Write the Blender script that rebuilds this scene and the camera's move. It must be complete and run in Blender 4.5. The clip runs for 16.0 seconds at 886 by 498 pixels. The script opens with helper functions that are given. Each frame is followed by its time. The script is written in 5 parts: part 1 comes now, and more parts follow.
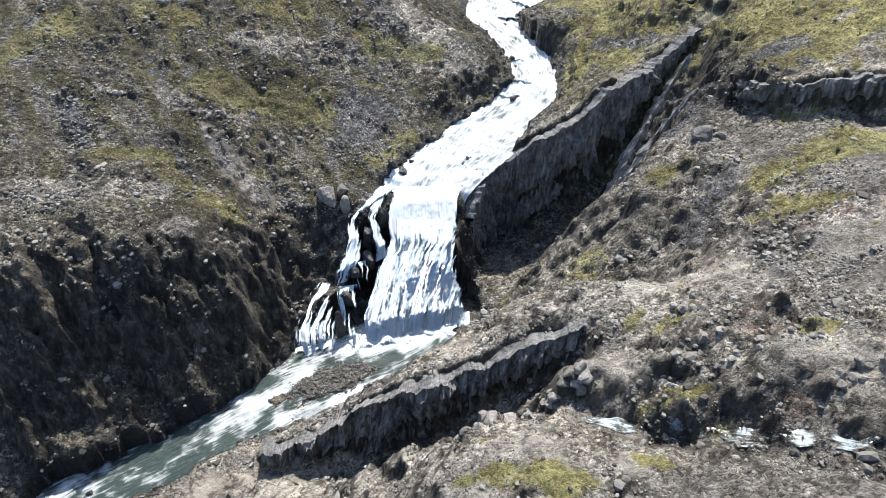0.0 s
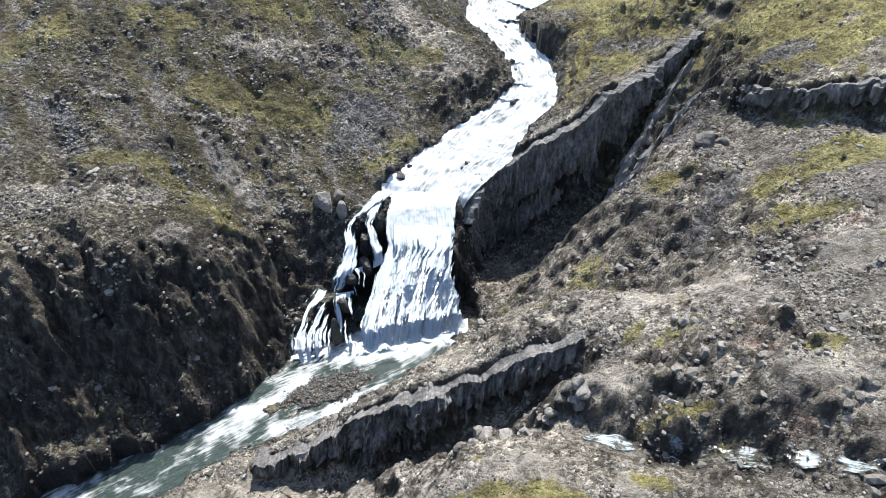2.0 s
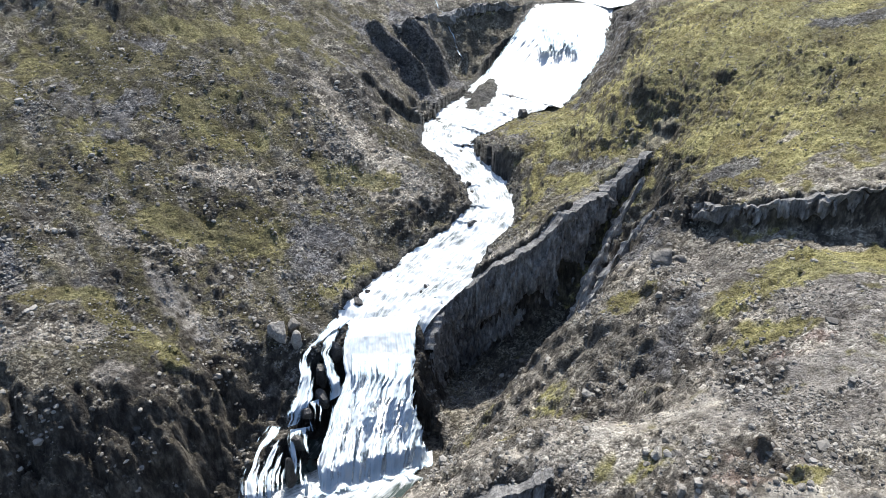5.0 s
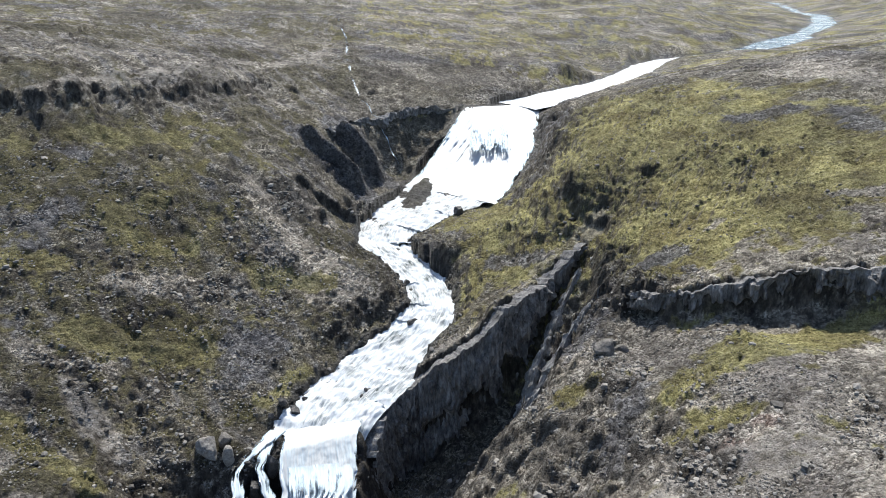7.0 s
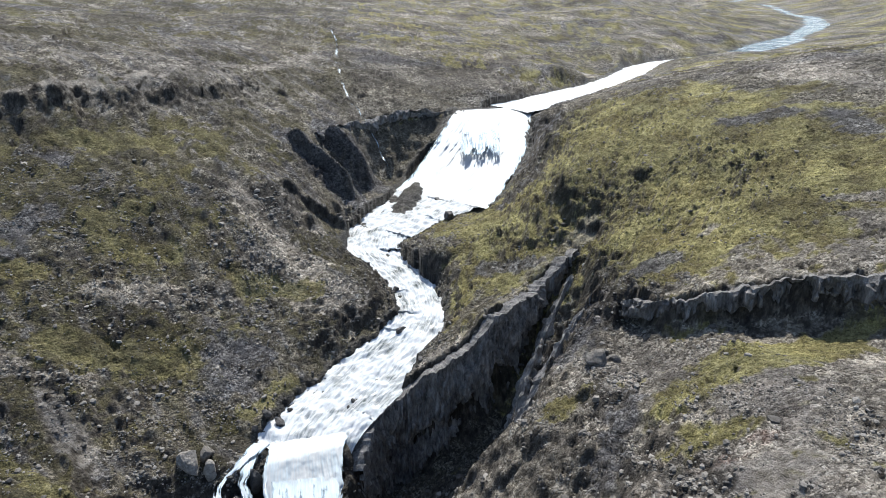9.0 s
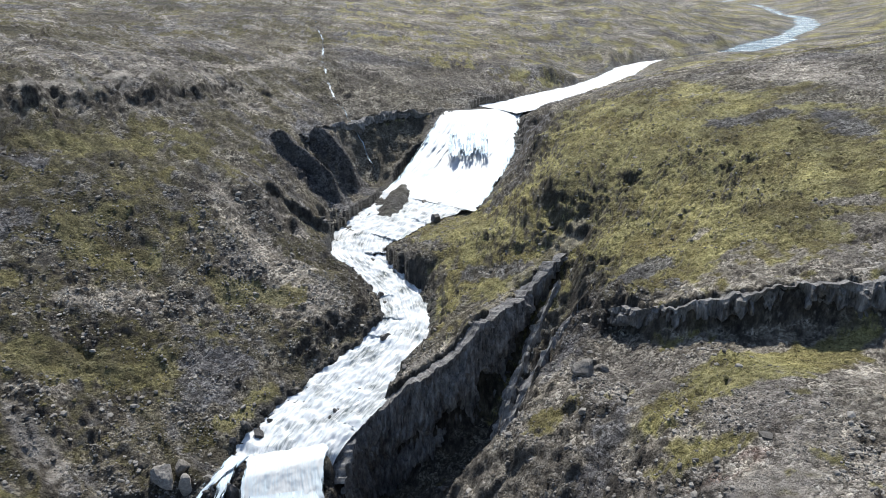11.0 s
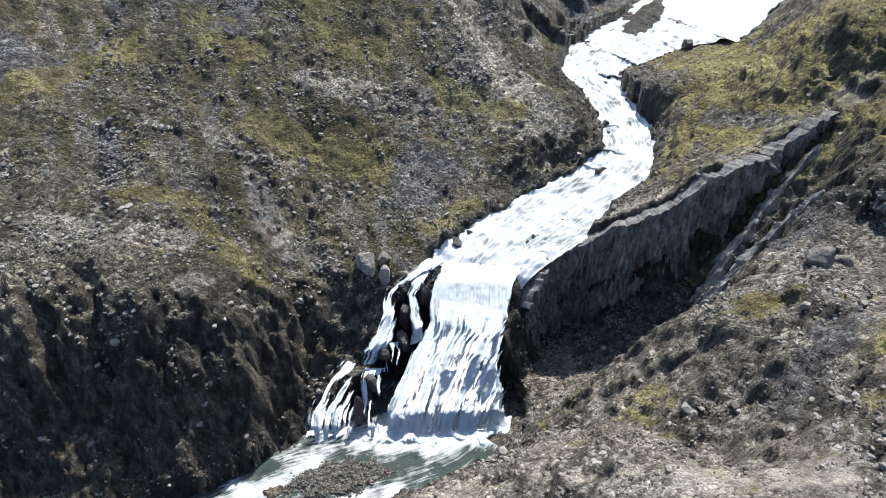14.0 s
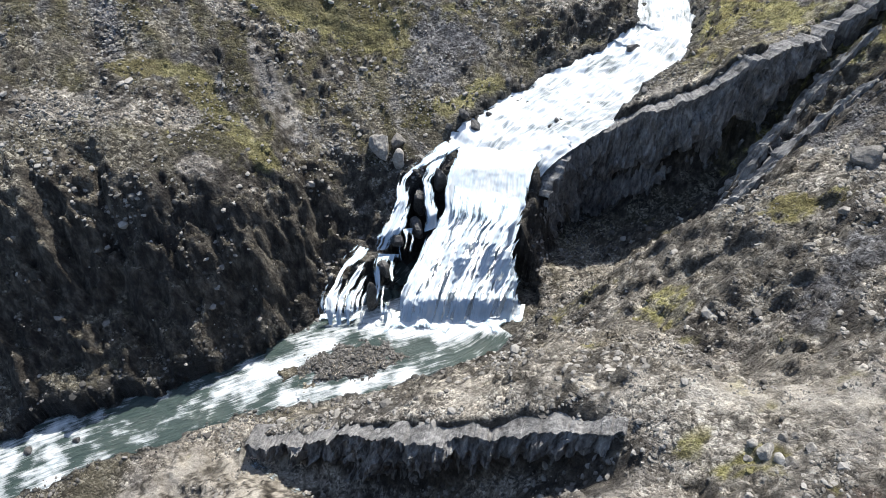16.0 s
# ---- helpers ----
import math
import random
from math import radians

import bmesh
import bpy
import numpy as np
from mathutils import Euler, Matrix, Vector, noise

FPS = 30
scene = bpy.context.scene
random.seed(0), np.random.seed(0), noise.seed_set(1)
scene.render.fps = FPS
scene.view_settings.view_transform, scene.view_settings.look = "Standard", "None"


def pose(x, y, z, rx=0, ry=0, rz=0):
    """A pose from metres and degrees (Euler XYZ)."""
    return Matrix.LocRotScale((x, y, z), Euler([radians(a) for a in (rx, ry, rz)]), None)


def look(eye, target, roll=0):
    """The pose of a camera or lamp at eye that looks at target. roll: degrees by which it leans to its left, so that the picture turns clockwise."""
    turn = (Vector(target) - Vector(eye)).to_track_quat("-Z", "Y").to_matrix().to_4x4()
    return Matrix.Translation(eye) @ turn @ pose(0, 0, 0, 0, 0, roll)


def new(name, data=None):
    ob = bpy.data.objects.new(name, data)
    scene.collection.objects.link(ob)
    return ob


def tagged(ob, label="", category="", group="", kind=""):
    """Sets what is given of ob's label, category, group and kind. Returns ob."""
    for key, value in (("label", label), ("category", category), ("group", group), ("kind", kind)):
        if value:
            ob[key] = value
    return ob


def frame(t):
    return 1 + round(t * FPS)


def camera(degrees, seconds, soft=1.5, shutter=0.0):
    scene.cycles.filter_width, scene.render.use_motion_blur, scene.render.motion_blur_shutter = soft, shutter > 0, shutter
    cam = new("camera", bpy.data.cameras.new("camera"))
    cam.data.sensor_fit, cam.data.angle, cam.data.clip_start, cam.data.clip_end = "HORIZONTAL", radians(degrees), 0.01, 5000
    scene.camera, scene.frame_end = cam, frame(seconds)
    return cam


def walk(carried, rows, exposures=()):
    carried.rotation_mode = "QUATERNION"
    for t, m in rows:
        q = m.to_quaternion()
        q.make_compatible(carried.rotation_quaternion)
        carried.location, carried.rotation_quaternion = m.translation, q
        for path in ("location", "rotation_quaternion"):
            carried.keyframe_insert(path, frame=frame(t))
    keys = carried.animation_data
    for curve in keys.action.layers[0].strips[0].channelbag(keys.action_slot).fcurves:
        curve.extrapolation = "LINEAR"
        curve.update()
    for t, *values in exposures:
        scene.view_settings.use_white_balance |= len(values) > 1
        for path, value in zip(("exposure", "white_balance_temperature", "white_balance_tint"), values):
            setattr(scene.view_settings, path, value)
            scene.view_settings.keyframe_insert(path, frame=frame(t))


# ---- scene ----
cam = camera(65.60, 16.0, soft=0.75)
# seconds, metres east, north and up, then degrees of turn, tilt and lean
ROWS = [
    (0, -0.000, -0.000, 100.000, 0.000, -39.670, 0.113),
    (0.5, 0.264, 0.629, 99.849, 0.103, -39.646, 0.090),
    (1, 0.489, 1.208, 99.721, 0.155, -39.632, 0.080),
    (1.5, 0.700, 1.742, 99.613, 0.244, -39.630, 0.024),
    (2, 0.955, 2.300, 99.535, 0.323, -39.608, 0.019),
    (2.5, 1.290, 2.906, 99.424, 0.418, -39.579, -0.002),
    (3, 1.619, 3.581, 99.328, 0.512, -39.579, -0.014),
    (3.5, 1.939, 4.243, 99.283, 0.576, -39.600, -0.021),
    (4, 2.184, 4.949, 99.192, 0.772, -38.432, -0.035),
    (4.5, 2.453, 5.571, 99.048, 0.590, -34.244, -0.095),
    (5, 2.748, 6.289, 98.851, -2.909, -30.016, -0.094),
    (5.2, 2.835, 6.545, 98.752, -4.636, -28.267, -0.064),
    (5.6, 2.98, 6.98, 98.56, -6.950, -24.800, -0.070),
    (6, 3.12, 7.37, 98.33, -7.950, -22.800, -0.070),
    (6.5, 3.29, 7.86, 98.02, -8.260, -22.000, -0.070),
    (7.5, 3.688, 8.896, 97.437, -8.401, -21.771, -0.051),
    (8, 4.128, 9.664, 97.403, -8.496, -21.712, -0.068),
    (8.5, 4.621, 10.464, 97.381, -8.701, -21.664, -0.077),
    (9, 5.137, 11.314, 97.352, -8.800, -21.621, -0.084),
    (9.5, 5.673, 12.212, 97.317, -9.184, -21.610, -0.124),
    (12, 8.049, 16.623, 96.823, -9.474, -21.811, 0.066),
    (12.5, 8.296, 17.821, 96.734, -3.330, -25.380, 0.230),
    (13, 8.654, 18.954, 96.664, 5.861, -30.593, 0.366),
    (13.5, 8.973, 20.378, 96.618, 10.379, -37.298, 0.136),
    (14, 9.052, 21.632, 96.589, 11.475, -37.442, 0.023),
    (14.5, 8.983, 22.889, 96.482, 12.221, -38.890, -0.047),
    (15, 8.817, 24.280, 96.432, 12.785, -39.720, -0.109),
    (15.5, 8.572, 25.565, 96.318, 13.198, -40.499, -0.092),
    (16, 8.269, 26.895, 96.147, 13.482, -48.494, -0.096),
]
walk(cam, [(t, pose(x, y, z, 0, 0, turn) @ pose(0, 0, 0, 90 + tilt) @ pose(0, 0, 0, 0, 0, lean)) for t, x, y, z, turn, tilt, lean in ROWS],
     [(0, 0.98), (4.4, 1.0), (5.2, 0.98), (7.3, 0.62), (12, 0.52), (13.2, 0.66), (14.2, 0.9), (16, 0.98)])

# ---- light ----
world = bpy.data.worlds.new("world")
scene.world = world
world.use_nodes = True
SUN_UP, SUN_EAST = 52.0, 9.0         # degrees above the ground; degrees from north towards east
_bg = world.node_tree.nodes["Background"]
_sky = world.node_tree.nodes.new("ShaderNodeTexSky")
_sky.sky_type, _sky.sun_disc = "NISHITA", False
_sky.sun_elevation, _sky.sun_rotation = radians(SUN_UP), radians(SUN_EAST)
world.node_tree.links.new(_sky.outputs[0], _bg.inputs[0])
_bg.inputs[1].default_value = 0.15
sun = new("sun", bpy.data.lights.new("sun", "SUN"))
sun.data.energy, sun.data.angle, sun.data.color = 5.0, radians(0.53), (1.0, 0.965, 0.895)
sun.matrix_world = look((0, 0, 300), Vector((0, 0, 300)) - Vector((math.sin(radians(SUN_EAST)) * math.cos(radians(SUN_UP)), math.cos(radians(SUN_EAST)) * math.cos(radians(SUN_UP)), math.sin(radians(SUN_UP)))))
scene.view_settings.exposure = 0.6


# ---- noise ----
def _hash(ix, iy, seed):
    h = (ix.astype(np.int64) * 374761393 + iy.astype(np.int64) * 668265263 + seed * 974711) & 0xFFFFFFFF
    h = ((h ^ (h >> 13)) * 1274126177) & 0xFFFFFFFF
    return (h ^ (h >> 16)) & 0xFFFF


def perlin(x, y, seed=0):
    """Gradient noise, about -1 to 1."""
    ix, iy = np.floor(x), np.floor(y)
    fx, fy = x - ix, y - iy
    out = 0
    u, v = fx * fx * fx * (fx * (fx * 6 - 15) + 10), fy * fy * fy * (fy * (fy * 6 - 15) + 10)
    for dx in (0, 1):
        for dy in (0, 1):
            a = _hash(ix + dx, iy + dy, seed) * (2 * math.pi / 65536)
            g = np.cos(a) * (fx - dx) + np.sin(a) * (fy - dy)
            out = out + g * (u if dx else 1 - u) * (v if dy else 1 - v)
    return out * 1.5


def fbm(x, y, size, octaves=4, seed=0, gain=0.5):
    out, amp, s = 0, 1.0, size
    for k in range(octaves):
        out = out + amp * perlin(x / s + 17.3 * k, y / s - 9.1 * k, seed + 31 * k)
        amp, s = amp * gain, s / 2.03
    return out


def ridged(x, y, size, octaves=3, seed=0):
    out, amp, s = 0, 1.0, size
    for k in range(octaves):
        out = out + amp * (1 - 2 * np.abs(perlin(x / s + 5.7 * k, y / s + 3.3 * k, seed + 17 * k)))
        amp, s = amp * 0.5, s / 2.1
    return out


def facets(x, y, size, seed=0, slope=1.0):
    """Broken blocks: a random height and tilt for each cell, and how near its edge a place lies."""
    x, y = x / size, y / size
    ix, iy = np.floor(x), np.floor(y)
    d1, d2 = np.full(np.shape(x), 9.0), np.full(np.shape(x), 9.0)
    h = np.zeros(np.shape(x))
    for dx in (-1, 0, 1):
        for dy in (-1, 0, 1):
            jx, jy = ix + dx, iy + dy
            a, b = _hash(jx, jy, seed) / 65536.0, _hash(jx, jy, seed + 7) / 65536.0
            px, py = x - jx - a, y - jy - b
            d = np.abs(px) + np.abs(py) * 0.9 + 0.3 * np.hypot(px, py)
            r1, r2 = _hash(jx, jy, seed + 13) / 32768.0 - 1, _hash(jx, jy, seed + 19) / 32768.0 - 1
            v = 0.8 * (a + b - 1) + slope * (r1 * px + r2 * py)
            m = d < d1
            d2 = np.where(m, d1, np.minimum(d2, d))
            h = np.where(m, v, h)
            d1 = np.where(m, d, d1)
    return h, np.clip((d2 - d1) * 4, 0, 1)


def step(a, b, v):
    t = np.clip((v - a) / (b - a), 0, 1)
    return t * t * (3 - 2 * t)


# ---- the lie of the land: lines along which its height is known ----
# the river: east, north, level, half width on its left and right bank (looking upstream)
LOWER_RIVER = [(-150, -10, -5, 7, 7), (-110, 22, -3.4, 6, 6), (-75, 47, -2, 6, 6), (-60, 58.5, -1.2, 4, 5.2), (-48, 66.5, -0.6, 3.2, 4.8), (-38, 73.5, -0.2, 3.2, 5),
               (-30, 79.5, 0.0, 5, 7), (-21, 84.5, 0.3, 7.5, 9), (-13, 88.5, 0.5, 12, 10), (-6, 93, 0.7, 14, 12), (-4, 97, 0.9, 16, 12)]
RAPIDS = [(-4.5, 113, 20.5, 7.5, 6), (-3, 117, 20.9, 8.6, 6.6), (2, 124, 21.6, 8.5, 8), (10, 132, 23.6, 8, 8), (18, 141, 26.4, 6, 6.4), (21.5, 148, 27.6, 5, 5), (21, 158, 28.8, 4.8, 5),
          (17, 168, 30.2, 5, 5), (12, 178, 31.6, 7, 6.5), (15, 188, 33, 8, 9), (24, 198, 34.6, 11, 11), (33.5, 206, 36.2, 14, 14), (42, 215, 38.4, 17, 16)]
UPPER_RIVER = [(65, 248, 54.1, 10, 8), (74, 253.6, 54.6, 9, 9), (90.5, 264.7, 55.6, 8, 8), (108.4, 276.6, 56.4, 7, 7), (125.7, 293, 57.4, 7, 7), (140.8, 313.3, 58.4, 7, 7), (155.2, 324.2, 59.4, 6, 6),
               (177.5, 331.7, 60, 6, 6), (204.3, 342.4, 60.6, 7, 7), (237.2, 370.6, 61.4, 10, 10), (275, 402, 62.2, 10, 10), (292, 420, 62.6, 5, 5), (313, 444, 63, 8, 8), (360, 495, 64, 10, 10), (406, 567, 65, 9, 9), (410, 600, 65.2, 6, 6), (495, 772, 67, 8, 8), (480, 829, 67.2, 8, 8), (620, 1000, 70, 8, 8)]

BREAKLINES = {
    "foot of the west wall": [(-110, 29, -2.4), (-75, 52.5, -1), (-67, 57, -0.4), (-53, 64.5, 0.2), (-44, 71.5, 0.4), (-36, 79, 0.5), (-30.5, 86.5, 0.6), (-29.5, 91, 2.5), (-29.5, 97, 7)],
    "toe of the west wall": [(-110, 38, 6), (-75, 63, 6), (-62, 69, 6), (-50, 75, 7), (-41, 81, 6.5), (-34, 88, 6), (-32, 93, 8)],
    "middle of the west wall": [(-110, 44, 15), (-75, 70, 15), (-62, 77, 15), (-52, 82, 17), (-46, 85, 16), (-40, 88, 15), (-34.5, 94.5, 14), (-31.5, 101, 14)],
    "brow of the west wall": [(-110, 51, 27), (-75, 79, 28), (-66, 83, 28), (-56, 88, 27.5), (-47, 93, 26.5), (-40, 95, 22.5), (-36, 99, 20), (-31.5, 107, 19), (-26, 109.5, 19), (-20, 111, 19.5)],
    "east bank below the fall": [(-95, 24, -1), (-68, 43, 0), (-51, 52, 0), (-42, 60, 0.3), (-33, 67, 0.6), (-28.5, 68.5, 0.9), (-23, 73, 1), (-12, 80, 1.2), (-8, 83, 1.2), (-2, 88, 1.4), (4, 94, 1.6), (6.5, 100, 1.2)],
    "gravel slope": [(-60, 36, 4), (-34, 58, 3), (-24, 56, 8.5), (-19, 53.5, 12), (-9, 49, 21), (-4, 43, 31), (0, 38.5, 37), (9, 35.5, 43.4), (20, 34.5, 43.6)],
    "near shelf": [(-9, 47.6, 26.5), (-5, 47.6, 29.8), (0, 46.3, 32.5), (5, 46.2, 36.3), (9, 46.6, 37.4), (11.5, 45, 37.6)],
    "slot below the spur": [(15, 47.5, 38.2), (11.5, 49.6, 33.5), (7, 50.3, 28), (1, 51.3, 22), (-6, 52.6, 16.5), (-14, 55.4, 10), (-21, 58.5, 5.5), (-28, 61, 2.5)],
    "foot of the spur": [(17.6, 54, 38.5), (13, 55.6, 31), (7, 56.4, 25), (1, 56.6, 19.4), (-6, 57.8, 14), (-14, 60.4, 8.4), (-22, 62.2, 4.8), (-29.4, 62.6, 2.6)],
    "brow of the spur": [(23, 60, 42.6), (17.6, 60, 40.4), (13, 60.4, 36.8), (7, 61, 32.2), (0, 60.6, 28.6), (-6, 60.8, 25.4), (-10, 62, 21.6), (-14, 63.4, 16.6), (-17, 64, 12.6), (-23, 64.4, 8.6), (-29.5, 64, 5.8)],
    "crest of the spur": [(23, 63.6, 42.4), (13, 64, 37.2), (7, 65, 32), (0, 65, 27.4), (-6, 65, 23.6), (-10, 65.4, 19.6), (-15, 66, 14), (-23, 66.4, 8)],
    "back of the spur": [(30, 72, 33.5), (22, 71, 33), (12, 75, 28.2), (3, 76, 19), (-5, 74, 13.5), (-12, 71.5, 9.5), (-17, 70, 6.5), (-24, 68.8, 4.2), (-30, 66, 3)],
    "brow north of the gully": [(12.2, 49.4, 40.4), (16, 50.4, 41.6), (20, 48, 43), (23, 48.4, 45), (27.6, 48.6, 47.4), (31, 46, 49.4), (36, 43, 51.2), (60, 38, 57)],
    "gravel bar in the river": [(-27, 80, 0.3), (-23, 82, 0.9), (-18, 84, 1.1), (-13, 84.6, 0.9)],
    "first fin west of the river": [(-5.7, 211, 53.6), (-1, 208, 50), (4, 205, 45.4), (9, 202.5, 39)],
    "second fin west of the river": [(1, 221, 54.2), (6, 215.5, 51.6), (11, 212.5, 46), (14.5, 213, 39)],
    "gap between the fins": [(-6, 203, 49), (0, 200.6, 43.4), (6, 197.6, 37.6)],
    "gap behind the fins": [(1, 214, 49), (6, 209.6, 44), (11.5, 207.5, 38)],
    "bank of the plateau river": [(59, 251, 55.4), (84.8, 276, 58.1), (98.6, 283, 59.1), (112.4, 288, 59.9), (123.5, 297, 63.3), (141.5, 328, 63.9), (156.5, 338, 65.6), (168.9, 339, 63.7), (150, 338, 65)],
    "far bank of the plateau river, foot": [(58.2, 247.4, 54.8), (83.6, 271.4, 55.8), (97.3, 278.4, 56.4), (110.8, 283.1, 57), (122.2, 292, 58), (137, 321, 58.8), (154, 331, 59.8)],
    "near bank of the plateau river": [(78.6, 237.4, 55.4), (84.2, 245.4, 56.2), (101.3, 258, 57.2), (123.4, 279, 58.6), (140.5, 303.3, 60), (152, 312, 61.2), (176, 322, 62.4), (200, 332, 62.4)],
    "gully": [(15, 45.5, 38.2), (18, 44.2, 39.2), (24, 41.6, 40.8), (27, 40.2, 43), (30, 38.2, 45), (34, 36, 47), (39, 34.2, 48.5), (60, 26, 53), (110, 10, 62)],
    "south of the gully": [(10, 41, 41), (17, 39.5, 42.6), (24, 36.5, 44), (30, 33.5, 47.4), (40, 27, 52), (60, 14, 59)],
    "north of the gully": [(13, 47.6, 38.8), (17, 46.4, 40), (22, 44, 41.6), (26, 42.2, 44), (31, 40, 47), (38, 37, 49.8), (60, 31, 55)],
    "east slope": [(21, 51.5, 42.2), (25, 54, 43.6), (28, 56, 45.2), (32, 52.6, 48.6), (38, 50.5, 50.2), (46, 60.5, 49.4), (49, 68, 51.2), (54, 80, 50), (59, 87, 50.6)],
    "east slope, lower": [(24, 62, 42), (33, 60, 46), (36, 71, 41), (32, 79, 36), (27, 85, 32.4), (33, 88, 38), (39, 89.5, 43), (44, 95, 42.4)],
    "rim of the east slope": [(5.5, 89.5, 8), (8, 90.5, 12), (15, 92.6, 16.8), (22, 94.6, 26), (29, 96.6, 33), (36, 97.6, 39.6), (42, 98, 43)],
    "below the rim": [(3, 84, 8.5), (10, 85, 15), (17, 84, 23), (21, 82, 27.3), (15, 79.5, 24.4)],
    "floor of the cleft": [(7, 99, 1.4), (12, 101.5, 4.5), (20, 105, 9), (30, 112, 15), (37, 120.5, 20), (42, 128, 26), (47.6, 134, 34), (57, 139.6, 44.6)],
    "cleft, south side": [(9.5, 94.5, 4), (17, 97, 9), (25, 100, 16), (31, 104, 21), (35.5, 109.5, 22.5)],
    "foot of the east cliff": [(8, 110, 3), (14, 119, 5), (21, 120.4, 9.4), (30, 124, 15.4), (36.8, 128.2, 21), (42.4, 134, 27), (48.4, 138.4, 37)],
    "rim of the east cliff": [(6.6, 117.6, 21), (9.8, 122.2, 21.2), (13.4, 124.6, 23), (17.8, 124.4, 26.2), (23.1, 125.1, 29), (28, 126.6, 31.6), (31.8, 128, 35.4), (35.2, 129.7, 37.2), (40.3, 133.5, 37.4), (44.3, 137.4, 37.8), (48.1, 139.7, 41.4), (53.8, 142.2, 43.4), (58, 143.6, 46)],
    "base of the east cliff": [(8, 115.6, 3.5), (10.6, 120.8, 4.5), (14.2, 123.4, 6), (18.3, 122.6, 9), (24.4, 123.6, 13), (31.6, 126, 17.5), (38.6, 129.6, 23), (44.8, 136, 30), (51, 140, 38.5)],
    "edge of the spur": [(13, 62, 36.8), (7, 62.6, 32), (0, 62.2, 28.3), (-6, 62.4, 25), (-10, 63.4, 21), (-14, 64.6, 15.8), (-17, 65.2, 12), (-23, 65.4, 8.3)],
    "base of the spur": [(13, 58.9, 31.4), (7, 59.5, 25.6), (0, 59.1, 19.6), (-6, 59.3, 15), (-10, 60.5, 12), (-14, 61.9, 9.4), (-17, 62.6, 7.6), (-23, 63, 5.4), (-28, 62.8, 3.4)],
    "base of the east crag": [(52.4, 109.4, 42.4), (56.6, 103, 45.4), (61.6, 100.8, 47.2), (69.6, 96.8, 50.2), (80.6, 91.4, 53), (93.6, 86.6, 56)],
    "bank above the east cliff": [(12.4, 127, 23.4), (17, 126.6, 26), (22.4, 127.4, 28.8), (27.2, 129, 31), (30.8, 130.2, 34.4), (34, 132, 36.2), (39, 135.6, 37), (43, 139.4, 37.8), (46.6, 142, 41), (52.6, 144.6, 43.8)],
    "bank above the east cliff, upper": [(17, 130, 26.2), (21.4, 130.6, 28.4), (26, 132, 30.4), (29.4, 133.4, 32.6), (32.6, 135, 34.8), (37.4, 138.4, 36.2), (41, 142.4, 37.6), (44.6, 145.4, 40), (51, 148, 44.4)],
    "back of the east crag": [(58, 107, 49.4), (63, 104.8, 51.8), (71, 100.8, 55), (82, 95.4, 57.8), (96, 90.4, 60.2)],
    "back of the east crag, upper": [(60, 110.6, 49.8), (65, 108.6, 52.2), (73, 104.6, 55.2), (84, 99, 58), (97, 94, 60.4)],
    "behind the east cliff": [(13.5, 130, 24.2), (21, 133, 28), (28, 138, 31.4), (34, 146, 34), (40, 152, 38)],
    "rib in the cleft": [(34.6, 111.5, 22.6), (37.4, 116.8, 27.6), (40.2, 120.6, 30.6), (43.6, 124.4, 34.4), (46.6, 128, 38.4), (49.6, 131, 42)],
    "cleft behind the rib": [(37.5, 110.8, 24), (41, 115.6, 27.4), (44.4, 119.6, 31.6), (47.6, 123.6, 36), (51, 127.4, 41)],
    "second rib": [(33.6, 103.4, 31), (38.4, 109, 34), (42.4, 113.4, 36.6), (44.6, 115, 39), (47.4, 117, 41.8), (52, 120, 45)],
    "hollow under the east crag": [(41, 102, 38), (46, 103, 38.6), (51, 106, 42), (56, 99.4, 44.6), (60, 98.4, 46), (70, 94.6, 49), (81, 89.6, 52), (95, 84, 55)],
    "brow of the east crag": [(49, 112, 43), (52, 112, 46.4), (57, 104.6, 49), (62, 102.4, 51.4), (70, 98.4, 54.6), (81, 93, 57.4), (95, 88, 60)],
    "moss east of the river": [(54, 132, 48.6), (66, 127, 52), (72, 148, 58), (56, 157, 55.6), (43, 170, 41.5), (88, 107, 58.4), (107, 134, 66), (61, 191, 58), (95, 200, 67), (84, 234, 58), (118, 202, 71.6), (135, 185, 74)],
    "east bank of the rapids": [(6.5, 118, 21.2), (13, 127, 23), (19.5, 134, 25.2), (25, 141, 27.4), (27.5, 148, 29), (27.5, 158, 30.6), (22, 164.6, 32.6), (19.4, 169.6, 33.4), (20.6, 174.6, 34.2), (27.6, 178.8, 35), (35.1, 184.9, 36), (45.8, 190, 37.2), (54.6, 201.5, 40.1), (62.4, 214.3, 43.6), (67.8, 223.6, 47.6), (71.6, 233.4, 53.9), (78, 242, 55.2)],
    "east bank, upper edge": [(31, 150, 33), (31.5, 160, 35.5), (25, 163, 36), (27, 169, 36.8), (35.8, 175.5, 38.2), (46, 179, 40.2), (56, 189, 45.6), (64.5, 198, 50.6), (70, 209, 54), (76, 221, 57), (80, 232, 58)],
    "west bank of the rapids": [(-13.5, 117, 20.8), (-10, 122, 22), (-5, 130, 22.8), (2.5, 138, 24.6), (10.5, 143.4, 27.2), (15.5, 146, 28.4), (15.6, 154, 29.6), (15, 162, 30), (5.2, 166, 33.2), (4.4, 173, 34), (7, 179.6, 34.4), (10.4, 186, 35), (14.6, 197, 36), (17.6, 206, 37), (20.6, 214, 37.6)],
